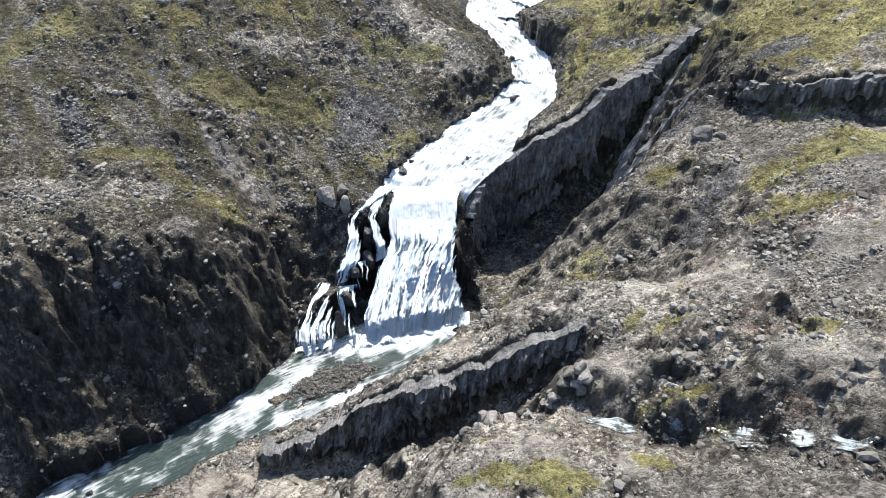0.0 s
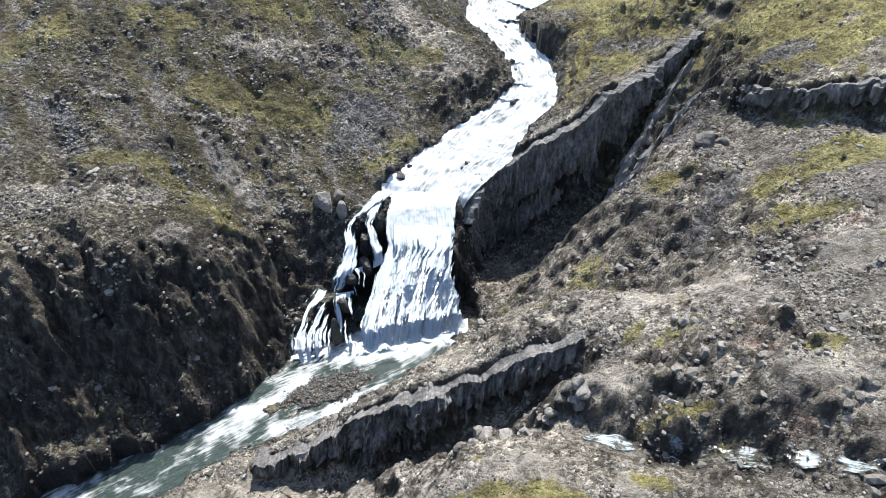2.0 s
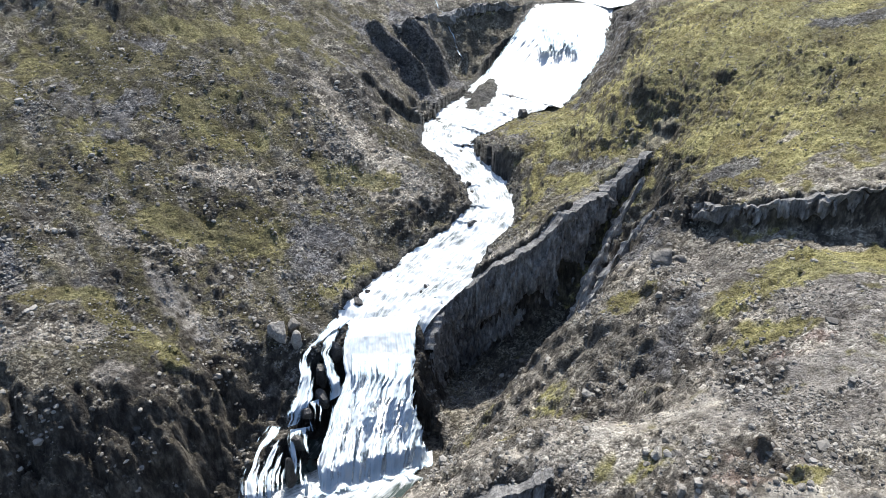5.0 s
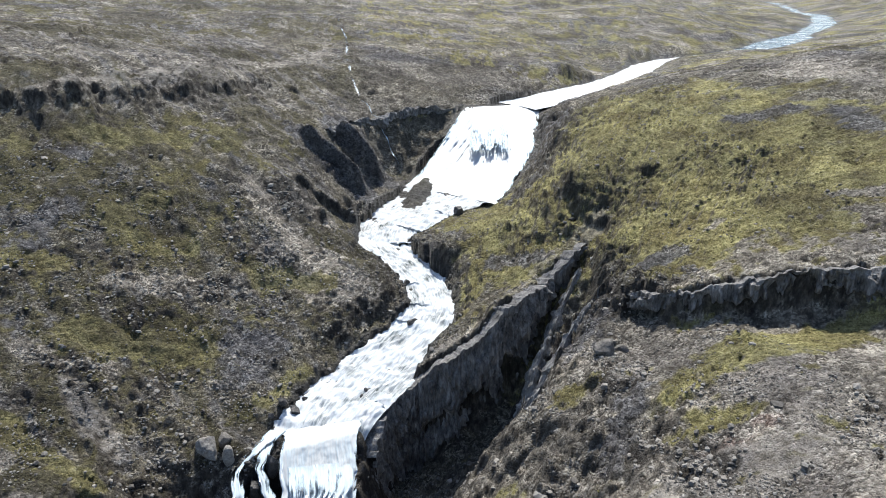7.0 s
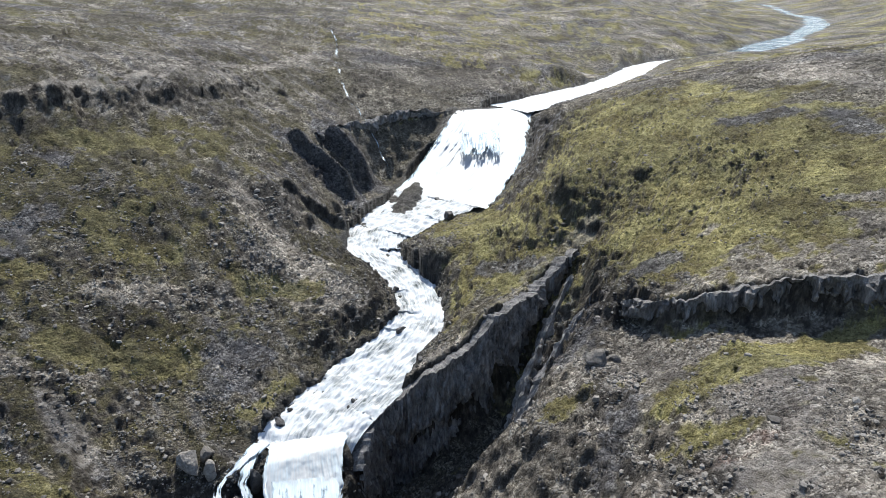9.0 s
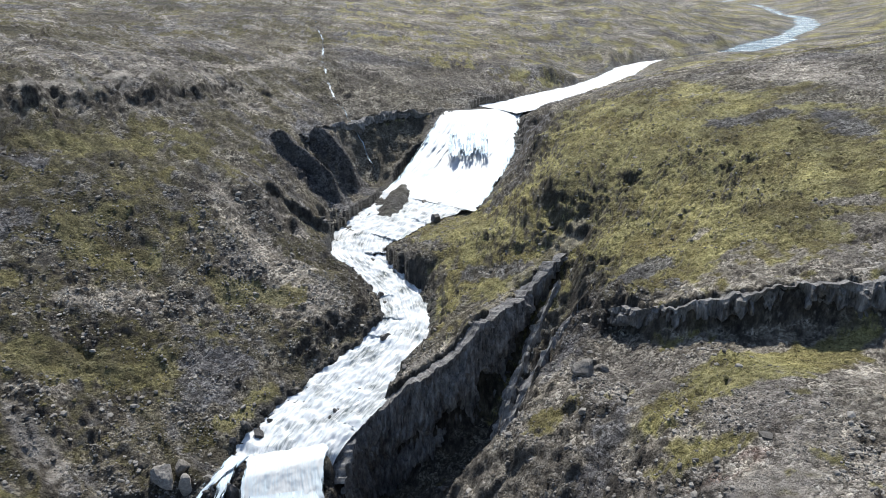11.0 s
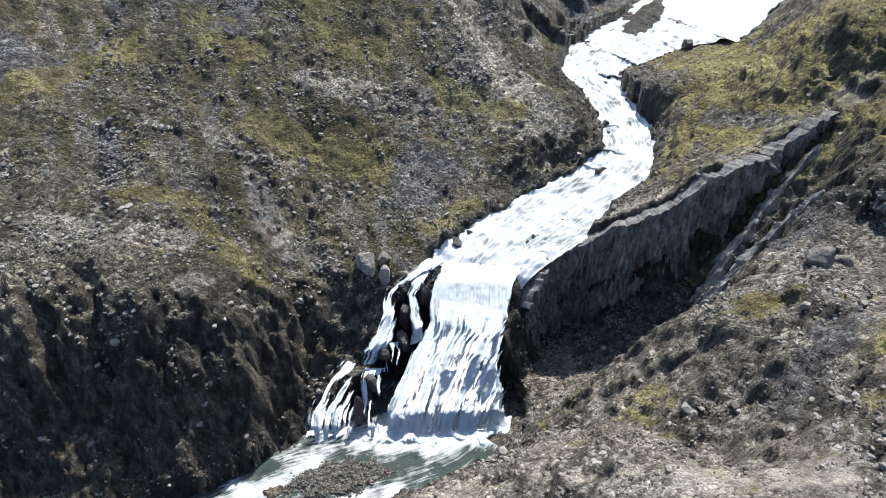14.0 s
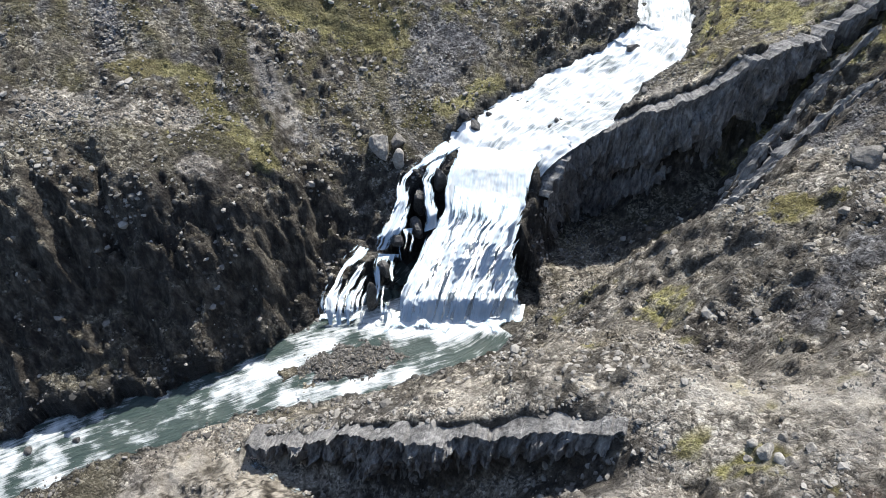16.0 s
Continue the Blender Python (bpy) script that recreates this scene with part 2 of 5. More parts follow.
    "west bank, upper edge": [(-24, 116, 21.4), (-17, 122, 23), (-11, 132, 26), (-3, 140, 28.6), (6, 147, 31.6), (11.5, 152, 33.6), (11, 160, 33.6), (6, 168, 34.6), (-1, 178, 38)],
    "west hillside, low": [(-75, 98, 34.5), (-60, 98, 31.6), (-47, 104, 27.6), (-39, 115.5, 26), (-25, 134, 27), (-12, 148, 32.4), (-4, 160, 37)],
    "west hillside, middle": [(-100, 118, 44.5), (-71, 122, 41), (-47, 121, 31.6), (-44, 143, 40), (-30, 155, 39), (-18, 168, 43), (-9, 183, 47)],
    "west hillside, high": [(-120, 150, 58), (-83, 130, 44), (-62, 150, 48.5), (-43, 170, 51), (-36, 182, 54), (-22, 196, 54), (-13, 207, 54.6), (-6, 213, 54)],
    "foot of the west ledge": [(-130, 178.5, 68), (-100, 185.5, 68), (-71, 195.4, 67.6), (-54.6, 207, 66.4), (-40, 216, 66), (-28, 228.5, 65.2), (-17, 240, 63.8)],
    "brow of the west ledge": [(-130, 181, 71.6), (-100, 188, 71.4), (-72, 198, 70.6), (-54, 209.6, 69), (-40, 218.6, 68.6), (-29, 231, 68), (-18, 243, 65.6)],
    "gully of the thin fall": [(6, 300, 73), (6.5, 263, 66), (9, 248, 59), (12, 240, 56.4), (15, 234.4, 52.6)],
    "west cliff of the upper fall, top": [(-8, 214, 54), (0, 221, 54.4), (8, 229, 55), (15, 234.7, 54), (21.8, 238.8, 56), (31.5, 243.4, 56), (37, 243.6, 55.4), (42.2, 243, 55), (50, 247.6, 56)],
    "west cliff of the upper fall, foot": [(3, 194, 40), (9, 203, 37.6), (13, 213, 38.6), (17, 220, 39.4), (21, 223.4, 40.4), (26, 226, 42.4), (31, 231, 45.4), (36, 236.6, 50)],
    "fins west of the river": [(-9, 183, 47), (-3, 188, 43), (3, 192, 38), (6.5, 193, 34.6)],
    "plateau to the west": [(-300, 200, 96), (-180, 240, 88), (-79, 225, 77), (-54, 292, 78), (9, 333, 79), (60, 300, 68), (96, 284, 64), (150, 330, 68), (220, 372, 71), (320, 470, 73)],
    "plateau to the east": [(96, 246, 59), (122, 262, 61.4), (165, 278, 63.6), (205, 296, 63.8), (265, 335, 65), (140, 200, 76), (200, 220, 82), (420, 440, 76), (300, 250, 90)],
    "far valley": [(300, 640, 70), (460, 620, 71), (700, 900, 74), (430, 900, 72), (900, 1500, 85), (600, 1500, 82)],
    "far hills": [(200, 480, 80), (-100, 480, 98), (-300, 500, 118), (120, 520, 84), (0, 900, 120), (200, 1000, 98), (900, 500, 120), (1500, 1200, 160), (300, 2400, 150), (-900, 1400, 200), (1300, 2600, 170)],
    "behind the viewer": [(20, 0, 46), (60, -20, 60), (-60, 0, 12), (-120, -60, 8), (0, -60, 52), (150, -100, 85), (-250, 60, 60), (-200, 110, 70), (250, 60, 85), (-300, -200, 60), (200, -300, 100), (600, 0, 120), (-700, 200, 160)],
}
# the falls: their left and right edges from the brink down
MAIN_FALL = ([(-10.4, 117.6, 19.5), (-10.6, 114, 20.4), (-11.4, 111.4, 19.6), (-11.1, 109.3, 17.5), (-10.9, 105.5, 13.8), (-12.7, 102.7, 11.4), (-14.4, 98.9, 7.9), (-15.8, 94.5, 4.0), (-16, 91, 0.3)],
             [(4.6, 119.4, 19.6), (4.2, 116.6, 20.6), (3.6, 114, 20), (3.4, 110.5, 16.6), (3.2, 107, 13.2), (3.2, 104.2, 10.5), (4.1, 101.6, 6.4), (5.2, 98.4, 2.1), (5.6, 97, 0.3)])
HIGH_FALL = ([(47, 248, 54.1), (42.6, 238.4, 53.4), (40, 234.4, 51), (37.2, 230, 48.5), (31.4, 223.5, 43), (27.9, 220.5, 39.5), (22.1, 214.8, 36.4)],
             [(77, 249, 54.3), (71.1, 240, 53.4), (69.4, 233.6, 50.4), (67.1, 226.1, 47), (61.7, 216.5, 43), (54, 203.5, 39.5), (46, 191.8, 36.4)])
# rock under the side falls
FALL_FACES = [[(-20.5, 109, 17.6), (-15.2, 109, 18)], [(-22.5, 101.5, 9), (-17.2, 102, 9.6)], [(-28, 97.5, 7), (-22.5, 97.6, 7.4), (-17.5, 97, 7)], [(-29, 89.5, 0), (-22.5, 90.5, -0.3)], [(-20, 94, 6.4), (-19.5, 91.4, 0)]]


def resample(line, gap):
    pts = np.array(line, float)
    out = [pts[:1]]
    for a, b in zip(pts[:-1], pts[1:]):
        n = max(1, int(np.ceil(np.linalg.norm(b[:2] - a[:2]) / gap)))
        out.append(a + (b - a) * (np.arange(1, n + 1) / n)[:, None])
    return np.concatenate(out)


def river_points(rows, gap=1.0):
    """Rows resampled, with the unit vector to the right bank."""
    p = resample(rows, gap)
    d = np.gradient(p[:, :2], axis=0)
    d /= np.linalg.norm(d, axis=1)[:, None]
    return p, np.stack([d[:, 1], -d[:, 0]], 1)


known = [resample(v, 3.4) if k not in ("far hills", "far valley", "behind the viewer", "plateau to the west", "plateau to the east", "moss east of the river") else np.array(v, float) for k, v in BREAKLINES.items()]
known += [resample(v, 2.5) for v in FALL_FACES]


def sheet(edges, gap=2.2):
    """Places all over a fall, by its two edges."""
    a, b = (np.array(e, float) for e in edges)
    out = []
    for i in range(len(a) - 1):
        k = max(1, int(np.linalg.norm(a[i + 1] - a[i]) / gap))
        for f in np.arange(k) / k:
            out.append(resample([a[i] + (a[i + 1] - a[i]) * f, b[i] + (b[i + 1] - b[i]) * f], gap))
    out.append(resample([a[-1], b[-1]], gap))
    return np.concatenate(out)


SHEETS = np.concatenate([sheet(MAIN_FALL), sheet(HIGH_FALL)])
known.append(np.concatenate([sheet(MAIN_FALL, 3.6), sheet(HIGH_FALL, 4.5)]) - np.array([0, 0, 0.9]))
for rows in (LOWER_RIVER, RAPIDS, UPPER_RIVER):
    p, side = river_points(rows, 4.0)
    if rows is LOWER_RIVER:
        p, side = p[:-3], side[:-3]
    known.append(np.column_stack([p[:, 0], p[:, 1], p[:, 2] - 0.9]))
    if rows is UPPER_RIVER:
        p, side = p[4:], side[4:]
        for s, w in ((-1, p[:, 3]), (1, p[:, 4])):
            known.append(np.column_stack([p[:, :2] + side * (s * w * 0.75)[:, None], p[:, 2] - 0.7]))
            known.append(np.column_stack([p[:, :2] + side * (s * (w + 0.6))[:, None], p[:, 2] + 0.6]))
known = np.concatenate(known)
# one height for one place
_, _keep = np.unique(np.round(known[:, :2] / 0.8), axis=0, return_index=True)
known = known[np.sort(_keep)]
K = np.hypot(known[:, 0, None] - known[None, :, 0], known[:, 1, None] - known[None, :, 1])
A = np.block([[-K - 0.02 * np.eye(len(known)), np.ones((len(known), 1))], [np.ones((1, len(known))), np.zeros((1, 1))]])
WEIGHTS = np.linalg.solve(A, np.append(known[:, 2], 0.0))


def lie(x, y):
    """Height of the land's main form."""
    shape = np.shape(x)
    x, y = np.ravel(x).astype(np.float32), np.ravel(y).astype(np.float32)
    out = np.empty(len(x), np.float32)
    kx, ky, w = known[:, 0].astype(np.float32), known[:, 1].astype(np.float32), WEIGHTS[:-1].astype(np.float32)
    for i in range(0, len(x), 20000):
        s = slice(i, i + 20000)
        dx, dy = x[s, None] - kx, y[s, None] - ky
        np.multiply(dx, dx, out=dx)
        np.multiply(dy, dy, out=dy)
        dx += dy
        np.sqrt(dx, out=dx)
        out[s] = WEIGHTS[-1] - dx @ w
    return out.reshape(shape).astype(float)


def on_grid(grid, gx, gy, x, y):
    """A value kept on grid lines gx and gy, at places between them."""
    i, j = np.clip(np.searchsorted(gx, x) - 1, 0, len(gx) - 2), np.clip(np.searchsorted(gy, y) - 1, 0, len(gy) - 2)
    u, v = (x - gx[i]) / (gx[i + 1] - gx[i]), (y - gy[j]) / (gy[j + 1] - gy[j])
    return (grid[j, i] * (1 - u) + grid[j, i + 1] * u) * (1 - v) + (grid[j + 1, i] * (1 - u) + grid[j + 1, i + 1] * u) * v


def graded(lo, hi, gap, far_lo, far_hi, ratio=1.07):
    """Grid lines: even between lo and hi, wider and wider outside."""
    mid = list(np.arange(lo, hi, gap))
    g, v, left = gap, lo, []
    while v > far_lo:
        g *= ratio
        v -= g
        left.append(v)
    g, v, right = gap, mid[-1], []
    while v < far_hi:
        g *= ratio
        v += g
        right.append(v)
    return np.array(left[::-1] + mid + right)


def river_field(x, y):
    """Distance past the water's edge, and the water's level, of the nearest stretch of river."""
    best, level = np.full(x.shape, 1e9), np.zeros(x.shape)
    wet = []
    for rows in (LOWER_RIVER, RAPIDS, UPPER_RIVER):
        p, side = river_points(rows, 2.0)
        wet += [(q[0], q[1], q[2], q[3], q[4], s[0], s[1]) for q, s in zip(p, side)]
    wet += [(q[0], q[1], q[2], 1.5, 1.5, 1, 0) for q in SHEETS]
    xs, ys = x[0], y[:, 0]
    for qx, qy, qz, wl, wr, sx, sy in wet:
        i0, i1 = np.searchsorted(xs, (qx - 42, qx + 42))
        j0, j1 = np.searchsorted(ys, (qy - 42, qy + 42))
        box = (slice(j0, j1), slice(i0, i1))
        dx, dy = x[box] - qx, y[box] - qy
        d = np.hypot(dx, dy) - np.where(dx * sx + dy * sy > 0, wr, wl)
        m = d < best[box]
        best[box] = np.where(m, d, best[box])
        level[box] = np.where(m, qz, level[box])
    return best, level


# ---- materials ----
def material(name, rough=0.85):
    m = bpy.data.materials.new(name)
    m.use_nodes = True
    nodes, links = m.node_tree.nodes, m.node_tree.links
    b = nodes["Principled BSDF"]
    b.inputs["Roughness"].default_value = rough
    b.inputs["Specular IOR Level"].default_value = 0.3
    return m, nodes, links, b


def noise_node(nodes, links, scale, detail=6.0, rough=0.6, vector=None, dim="3D"):
    n = nodes.new("ShaderNodeTexNoise")
    n.noise_dimensions = dim
    n.inputs["Scale"].default_value, n.inputs["Detail"].default_value, n.inputs["Roughness"].default_value = scale, detail, rough
    if vector is not None:
        links.new(vector, n.inputs["Vector"])
    return n.outputs["Fac"]


def ramp(nodes, links, fac, *stops):
    r = nodes.new("ShaderNodeValToRGB")
    while len(r.color_ramp.elements) < len(stops):
        r.color_ramp.elements.new(0.5)
    for e, (pos, col) in zip(r.color_ramp.elements, stops):
        e.position, e.color = pos, (*col, 1) if not isinstance(col, float) else (col, col, col, 1)
    links.new(fac, r.inputs[0])
    return r.outputs[0]


def mix(nodes, links, fac, a, b, kind="MIX"):
    n = nodes.new("ShaderNodeMix")
    n.data_type, n.blend_type = "RGBA", kind
    for sock, v in ((n.inputs[0], fac), (n.inputs[6], a), (n.inputs[7], b)):
        if hasattr(v, "links"):
            links.new(v, sock)
        elif isinstance(v, tuple):
            sock.default_value = (*v, 1)
        else:
            sock.default_value = v
    return n.outputs[2]


def attr(nodes, name):
    n = nodes.new("ShaderNodeAttribute")
    n.attribute_name = name
    return n.outputs["Fac"]


def bump(nodes, links, b, height, strength, distance):
    n = nodes.new("ShaderNodeBump")
    n.inputs["Strength"].default_value, n.inputs["Distance"].default_value = strength, distance
    links.new(height, n.inputs["Height"])
    links.new(n.outputs[0], b.inputs["Normal"])


def position(nodes):
    return nodes.new("ShaderNodeNewGeometry").outputs["Position"]


def cells(nodes, links, pos, scale):
    """Stones: a random value for each, and the distance from its middle."""
    n = nodes.new("ShaderNodeTexVoronoi")
    n.inputs["Scale"].default_value = scale
    links.new(pos, n.inputs["Vector"])
    part = nodes.new("ShaderNodeSeparateColor")
    links.new(n.outputs["Color"], part.inputs[0])
    return part.outputs[0], n.outputs["Distance"]


def math_node(nodes, links, kind, a, b):
    n = nodes.new("ShaderNodeMath")
    n.operation = kind
    for sock, v in zip(n.inputs, (a, b)):
        if hasattr(v, "links"):
            links.new(v, sock)
        else:
            sock.default_value = v
    return n.outputs[0]


def ground_material():
    m, nodes, links, b = material("ground", 0.92)
    raw = position(nodes)
    warp = nodes.new("ShaderNodeTexNoise")
    warp.inputs["Scale"].default_value, warp.inputs["Detail"].default_value = 1.3, 3
    links.new(raw, warp.inputs["Vector"])
    add = nodes.new("ShaderNodeVectorMath")
    add.operation = "MULTIPLY_ADD"
    add.inputs[1].default_value = (0.7, 0.7, 0.7)
    links.new(warp.outputs["Color"], add.inputs[0])
    links.new(raw, add.inputs[2])
    pos = add.outputs[0]
    flat = nodes.new("ShaderNodeVectorMath")
    flat.operation = "MULTIPLY"
    flat.inputs[1].default_value = (0.6, 1, 1.5)
    links.new(raw, flat.inputs[0])
    grain = noise_node(nodes, links, 1.5, 10, 0.75, flat.outputs[0])
    coarse = noise_node(nodes, links, 0.11, 6, 0.62, raw)
    fine = noise_node(nodes, links, 6.0, 5, 0.72, raw)
    g1, d1 = cells(nodes, links, pos, 1.25)
    g2, d2 = cells(nodes, links, pos, 2.9)
    g3, d3 = cells(nodes, links, pos, 6.5)
    speck = math_node(nodes, links, "ADD", math_node(nodes, links, "MULTIPLY", g1, 0.22), math_node(nodes, links, "ADD", math_node(nodes, links, "MULTIPLY", g2, 0.32), math_node(nodes, links, "MULTIPLY", g3, 0.16)))
    speck = math_node(nodes, links, "ADD", speck, math_node(nodes, links, "MULTIPLY", grain, 0.3))
    clump = ramp(nodes, links, noise_node(nodes, links, 0.2, 5, 0.6, raw), (0.42, 0.55), (0.6, 1.2))
    speck = math_node(nodes, links, "ADD", 0.51, math_node(nodes, links, "MULTIPLY", math_node(nodes, links, "SUBTRACT", speck, 0.51), clump))
    tall = nodes.new("ShaderNodeVectorMath")
    tall.operation = "MULTIPLY"
    tall.inputs[1].default_value = (1, 1, 0.3)
    links.new(raw, tall.inputs[0])
    joints = noise_node(nodes, links, 0.9, 8, 0.68, tall.outputs[0])
    soil = ramp(nodes, links, speck, (0.36, (0.034, 0.03, 0.024)), (0.47, (0.09, 0.08, 0.063)), (0.56, (0.175, 0.16, 0.128)), (0.69, (0.38, 0.355, 0.3)))
    soil = mix(nodes, links, ramp(nodes, links, coarse, (0.4, 0.0), (0.62, 0.5)), soil, (0.09, 0.08, 0.05))
    gravel = ramp(nodes, links, speck, (0.34, (0.09, 0.08, 0.068)), (0.46, (0.22, 0.198, 0.17)), (0.57, (0.34, 0.31, 0.268)), (0.7, (0.56, 0.525, 0.465)))
    rock = ramp(nodes, links, joints, (0.36, (0.024, 0.02, 0.017)), (0.5, (0.064, 0.056, 0.047)), (0.66, (0.17, 0.155, 0.13)))
    mossy = math_node(nodes, links, "ADD", math_node(nodes, links, "MULTIPLY", fine, 0.45), math_node(nodes, links, "ADD", math_node(nodes, links, "MULTIPLY", grain, 0.4), math_node(nodes, links, "MULTIPLY", g2, 0.15)))
    moss = ramp(nodes, links, mossy, (0.34, (0.066, 0.061, 0.025)), (0.46, (0.195, 0.18, 0.07)), (0.56, (0.32, 0.295, 0.13)), (0.68, (0.46, 0.43, 0.24)))
    moss = mix(nodes, links, ramp(nodes, links, coarse, (0.42, 0.0), (0.6, 0.7)), moss, ramp(nodes, links, mossy, (0.35, (0.03, 0.024, 0.009)), (0.52, (0.1, 0.08, 0.028)), (0.68, (0.2, 0.17, 0.075))))
    heath = ramp(nodes, links, mossy, (0.36, (0.015, 0.013, 0.006)), (0.49, (0.052, 0.046, 0.019)), (0.58, (0.09, 0.081, 0.036)), (0.7, (0.2, 0.183, 0.1)))
    red = ramp(nodes, links, speck, (0.36, (0.12, 0.064, 0.048)), (0.53, (0.24, 0.145, 0.118)), (0.7, (0.42, 0.31, 0.27)))
    scree = ramp(nodes, links, speck, (0.36, (0.03, 0.03, 0.034)), (0.52, (0.105, 0.104, 0.112)), (0.7, (0.26, 0.26, 0.27)))
    fines = ramp(nodes, links, fine, (0.35, (0.26, 0.238, 0.206)), (0.65, (0.52, 0.48, 0.425)))
    wet = ramp(nodes, links, speck, (0.3, (0.012, 0.012, 0.012)), (0.7, (0.05, 0.05, 0.05)))
    col = mix(nodes, links, attr(nodes, "gravel"), soil, gravel)
    col = mix(nodes, links, attr(nodes, "scree"), col, scree)
    col = mix(nodes, links, attr(nodes, "red"), col, red)
    col = mix(nodes, links, attr(nodes, "fines"), col, fines)
    col = mix(nodes, links, attr(nodes, "rock"), col, rock)
    col = mix(nodes, links, attr(nodes, "heath"), col, heath)
    col = mix(nodes, links, attr(nodes, "moss"), col, moss)
    col = mix(nodes, links, attr(nodes, "wet"), col, wet)
    patchy = noise_node(nodes, links, 0.33, 7, 0.7, raw)
    shade = ramp(nodes, links, patchy, (0.36, (0.6, 0.58, 0.55)), (0.5, (0.95, 0.95, 0.95)), (0.64, (1.25, 1.23, 1.19)))
    col = mix(nodes, links, 1.0, col, shade, "MULTIPLY")
    tract = noise_node(nodes, links, 0.05, 9, 0.62, raw)
    col = mix(nodes, links, 1.0, col, ramp(nodes, links, tract, (0.38, (0.66, 0.66, 0.68)), (0.5, (0.97, 0.97, 0.96)), (0.62, (1.25, 1.24, 1.2))), "MULTIPLY")
    links.new(col, b.inputs["Base Color"])
    links.new(ramp(nodes, links, attr(nodes, "wet"), (0.0, 0.95), (1.0, 0.35)), b.inputs["Roughness"])
    # domed stones of three sizes over a rough bed; finer where there is silt or moss
    bed = math_node(nodes, links, "ADD", math_node(nodes, links, "MULTIPLY", grain, 0.75), math_node(nodes, links, "MULTIPLY", fine, 0.16))
    big = ramp(nodes, links, noise_node(nodes, links, 0.4, 4, 0.6, raw), (0.42, 0.08), (0.62, 0.5))
    domes = math_node(nodes, links, "ADD", math_node(nodes, links, "MULTIPLY", d1, big), math_node(nodes, links, "ADD", math_node(nodes, links, "MULTIPLY", d2, 0.24), math_node(nodes, links, "MULTIPLY", d3, 0.09)))
    soft = math_node(nodes, links, "MAXIMUM", attr(nodes, "fines"), math_node(nodes, links, "MULTIPLY", attr(nodes, "moss"), 0.5))
    domes = math_node(nodes, links, "MULTIPLY", domes, math_node(nodes, links, "SUBTRACT", 1.0, math_node(nodes, links, "MULTIPLY", soft, 0.5)))
    bump(nodes, links, b, math_node(nodes, links, "SUBTRACT", bed, domes), 1.0, 1.5)
    return m


def water_material(name, stretch, holes, deep=(0.05, 0.085, 0.08)):
    """White water: foam streaks along the flow over dark green water, or over nothing where holes is set."""
    m, nodes, links, b = material(name, 0.5)
    comb = nodes.new("ShaderNodeCombineXYZ")
    links.new(attr(nodes, "across"), comb.inputs[0])
    links.new(attr(nodes, "down"), comb.inputs[1])
    scale = nodes.new("ShaderNodeVectorMath")
    scale.operation = "MULTIPLY"
    scale.inputs[1].default_value = (1.0, stretch, 1.0)
    links.new(comb.outputs[0], scale.inputs[0])
    n = noise_node(nodes, links, 2.3 if holes else 1.9, 8, 0.74, scale.outputs[0])
    n2 = noise_node(nodes, links, 0.8, 6, 0.65, position(nodes))
    s = math_node(nodes, links, "ADD", math_node(nodes, links, "MULTIPLY", n, 0.78), math_node(nodes, links, "MULTIPLY", n2, 0.22))
    foam = math_node(nodes, links, "ADD", s, math_node(nodes, links, "SUBTRACT", attr(nodes, "foam"), 0.5))
    f = ramp(nodes, links, foam, (0.44, 0.0), (0.7 if not holes else 0.6, 1.0))
    white = ramp(nodes, links, foam if holes else s, (0.48 if holes else 0.36, (0.43, 0.56, 0.65) if holes else (0.44, 0.51, 0.54)), (0.74 if holes else 0.54, (0.58, 0.615, 0.635) if holes else (0.58, 0.6, 0.61)))
    col = mix(nodes, links, f, deep, white)
    links.new(col, b.inputs["Base Color"])
    links.new(ramp(nodes, links, f, (0.0, 0.1), (1.0, 0.75)), b.inputs["Roughness"])
    bump(nodes, links, b, s, 0.5 if holes else 0.95, 0.25 if holes else 0.5)
    if holes:
        # lean the shading normals up and sunward: added brightness, not the sheet's shape
        even = nodes.new("ShaderNodeVectorMath")
        even.operation = "ADD"
        even.inputs[1].default_value = (0.12, 0.7, 0.9)
        links.new(b.inputs["Normal"].links[0].from_socket, even.inputs[0])
        unit = nodes.new("ShaderNodeVectorMath")
        unit.operation = "NORMALIZE"
        links.new(even.outputs[0], unit.inputs[0])
        links.new(unit.outputs[0], b.inputs["Normal"])
    tl = nodes.new("ShaderNodeBsdfTranslucent")
    links.new(white, tl.inputs[0])
    ms = nodes.new("ShaderNodeMixShader")
    links.new(math_node(nodes, links, "MULTIPLY", f, 0.2 if holes else 0.0), ms.inputs[0])
    links.new(b.outputs[0], ms.inputs[1])
    links.new(tl.outputs[0], ms.inputs[2])
    out = nodes["Material Output"]
    if holes:
        tr = nodes.new("ShaderNodeBsdfTransparent")
        mh = nodes.new("ShaderNodeMixShader")
        links.new(ramp(nodes, links, foam, (0.36, 0.0), (0.46, 1.0)), mh.inputs[0])
        links.new(tr.outputs[0], mh.inputs[1])
        links.new(ms.outputs[0], mh.inputs[2])
        links.new(mh.outputs[0], out.inputs[0])
    else:
        links.new(ms.outputs[0], out.inputs[0])
    return m


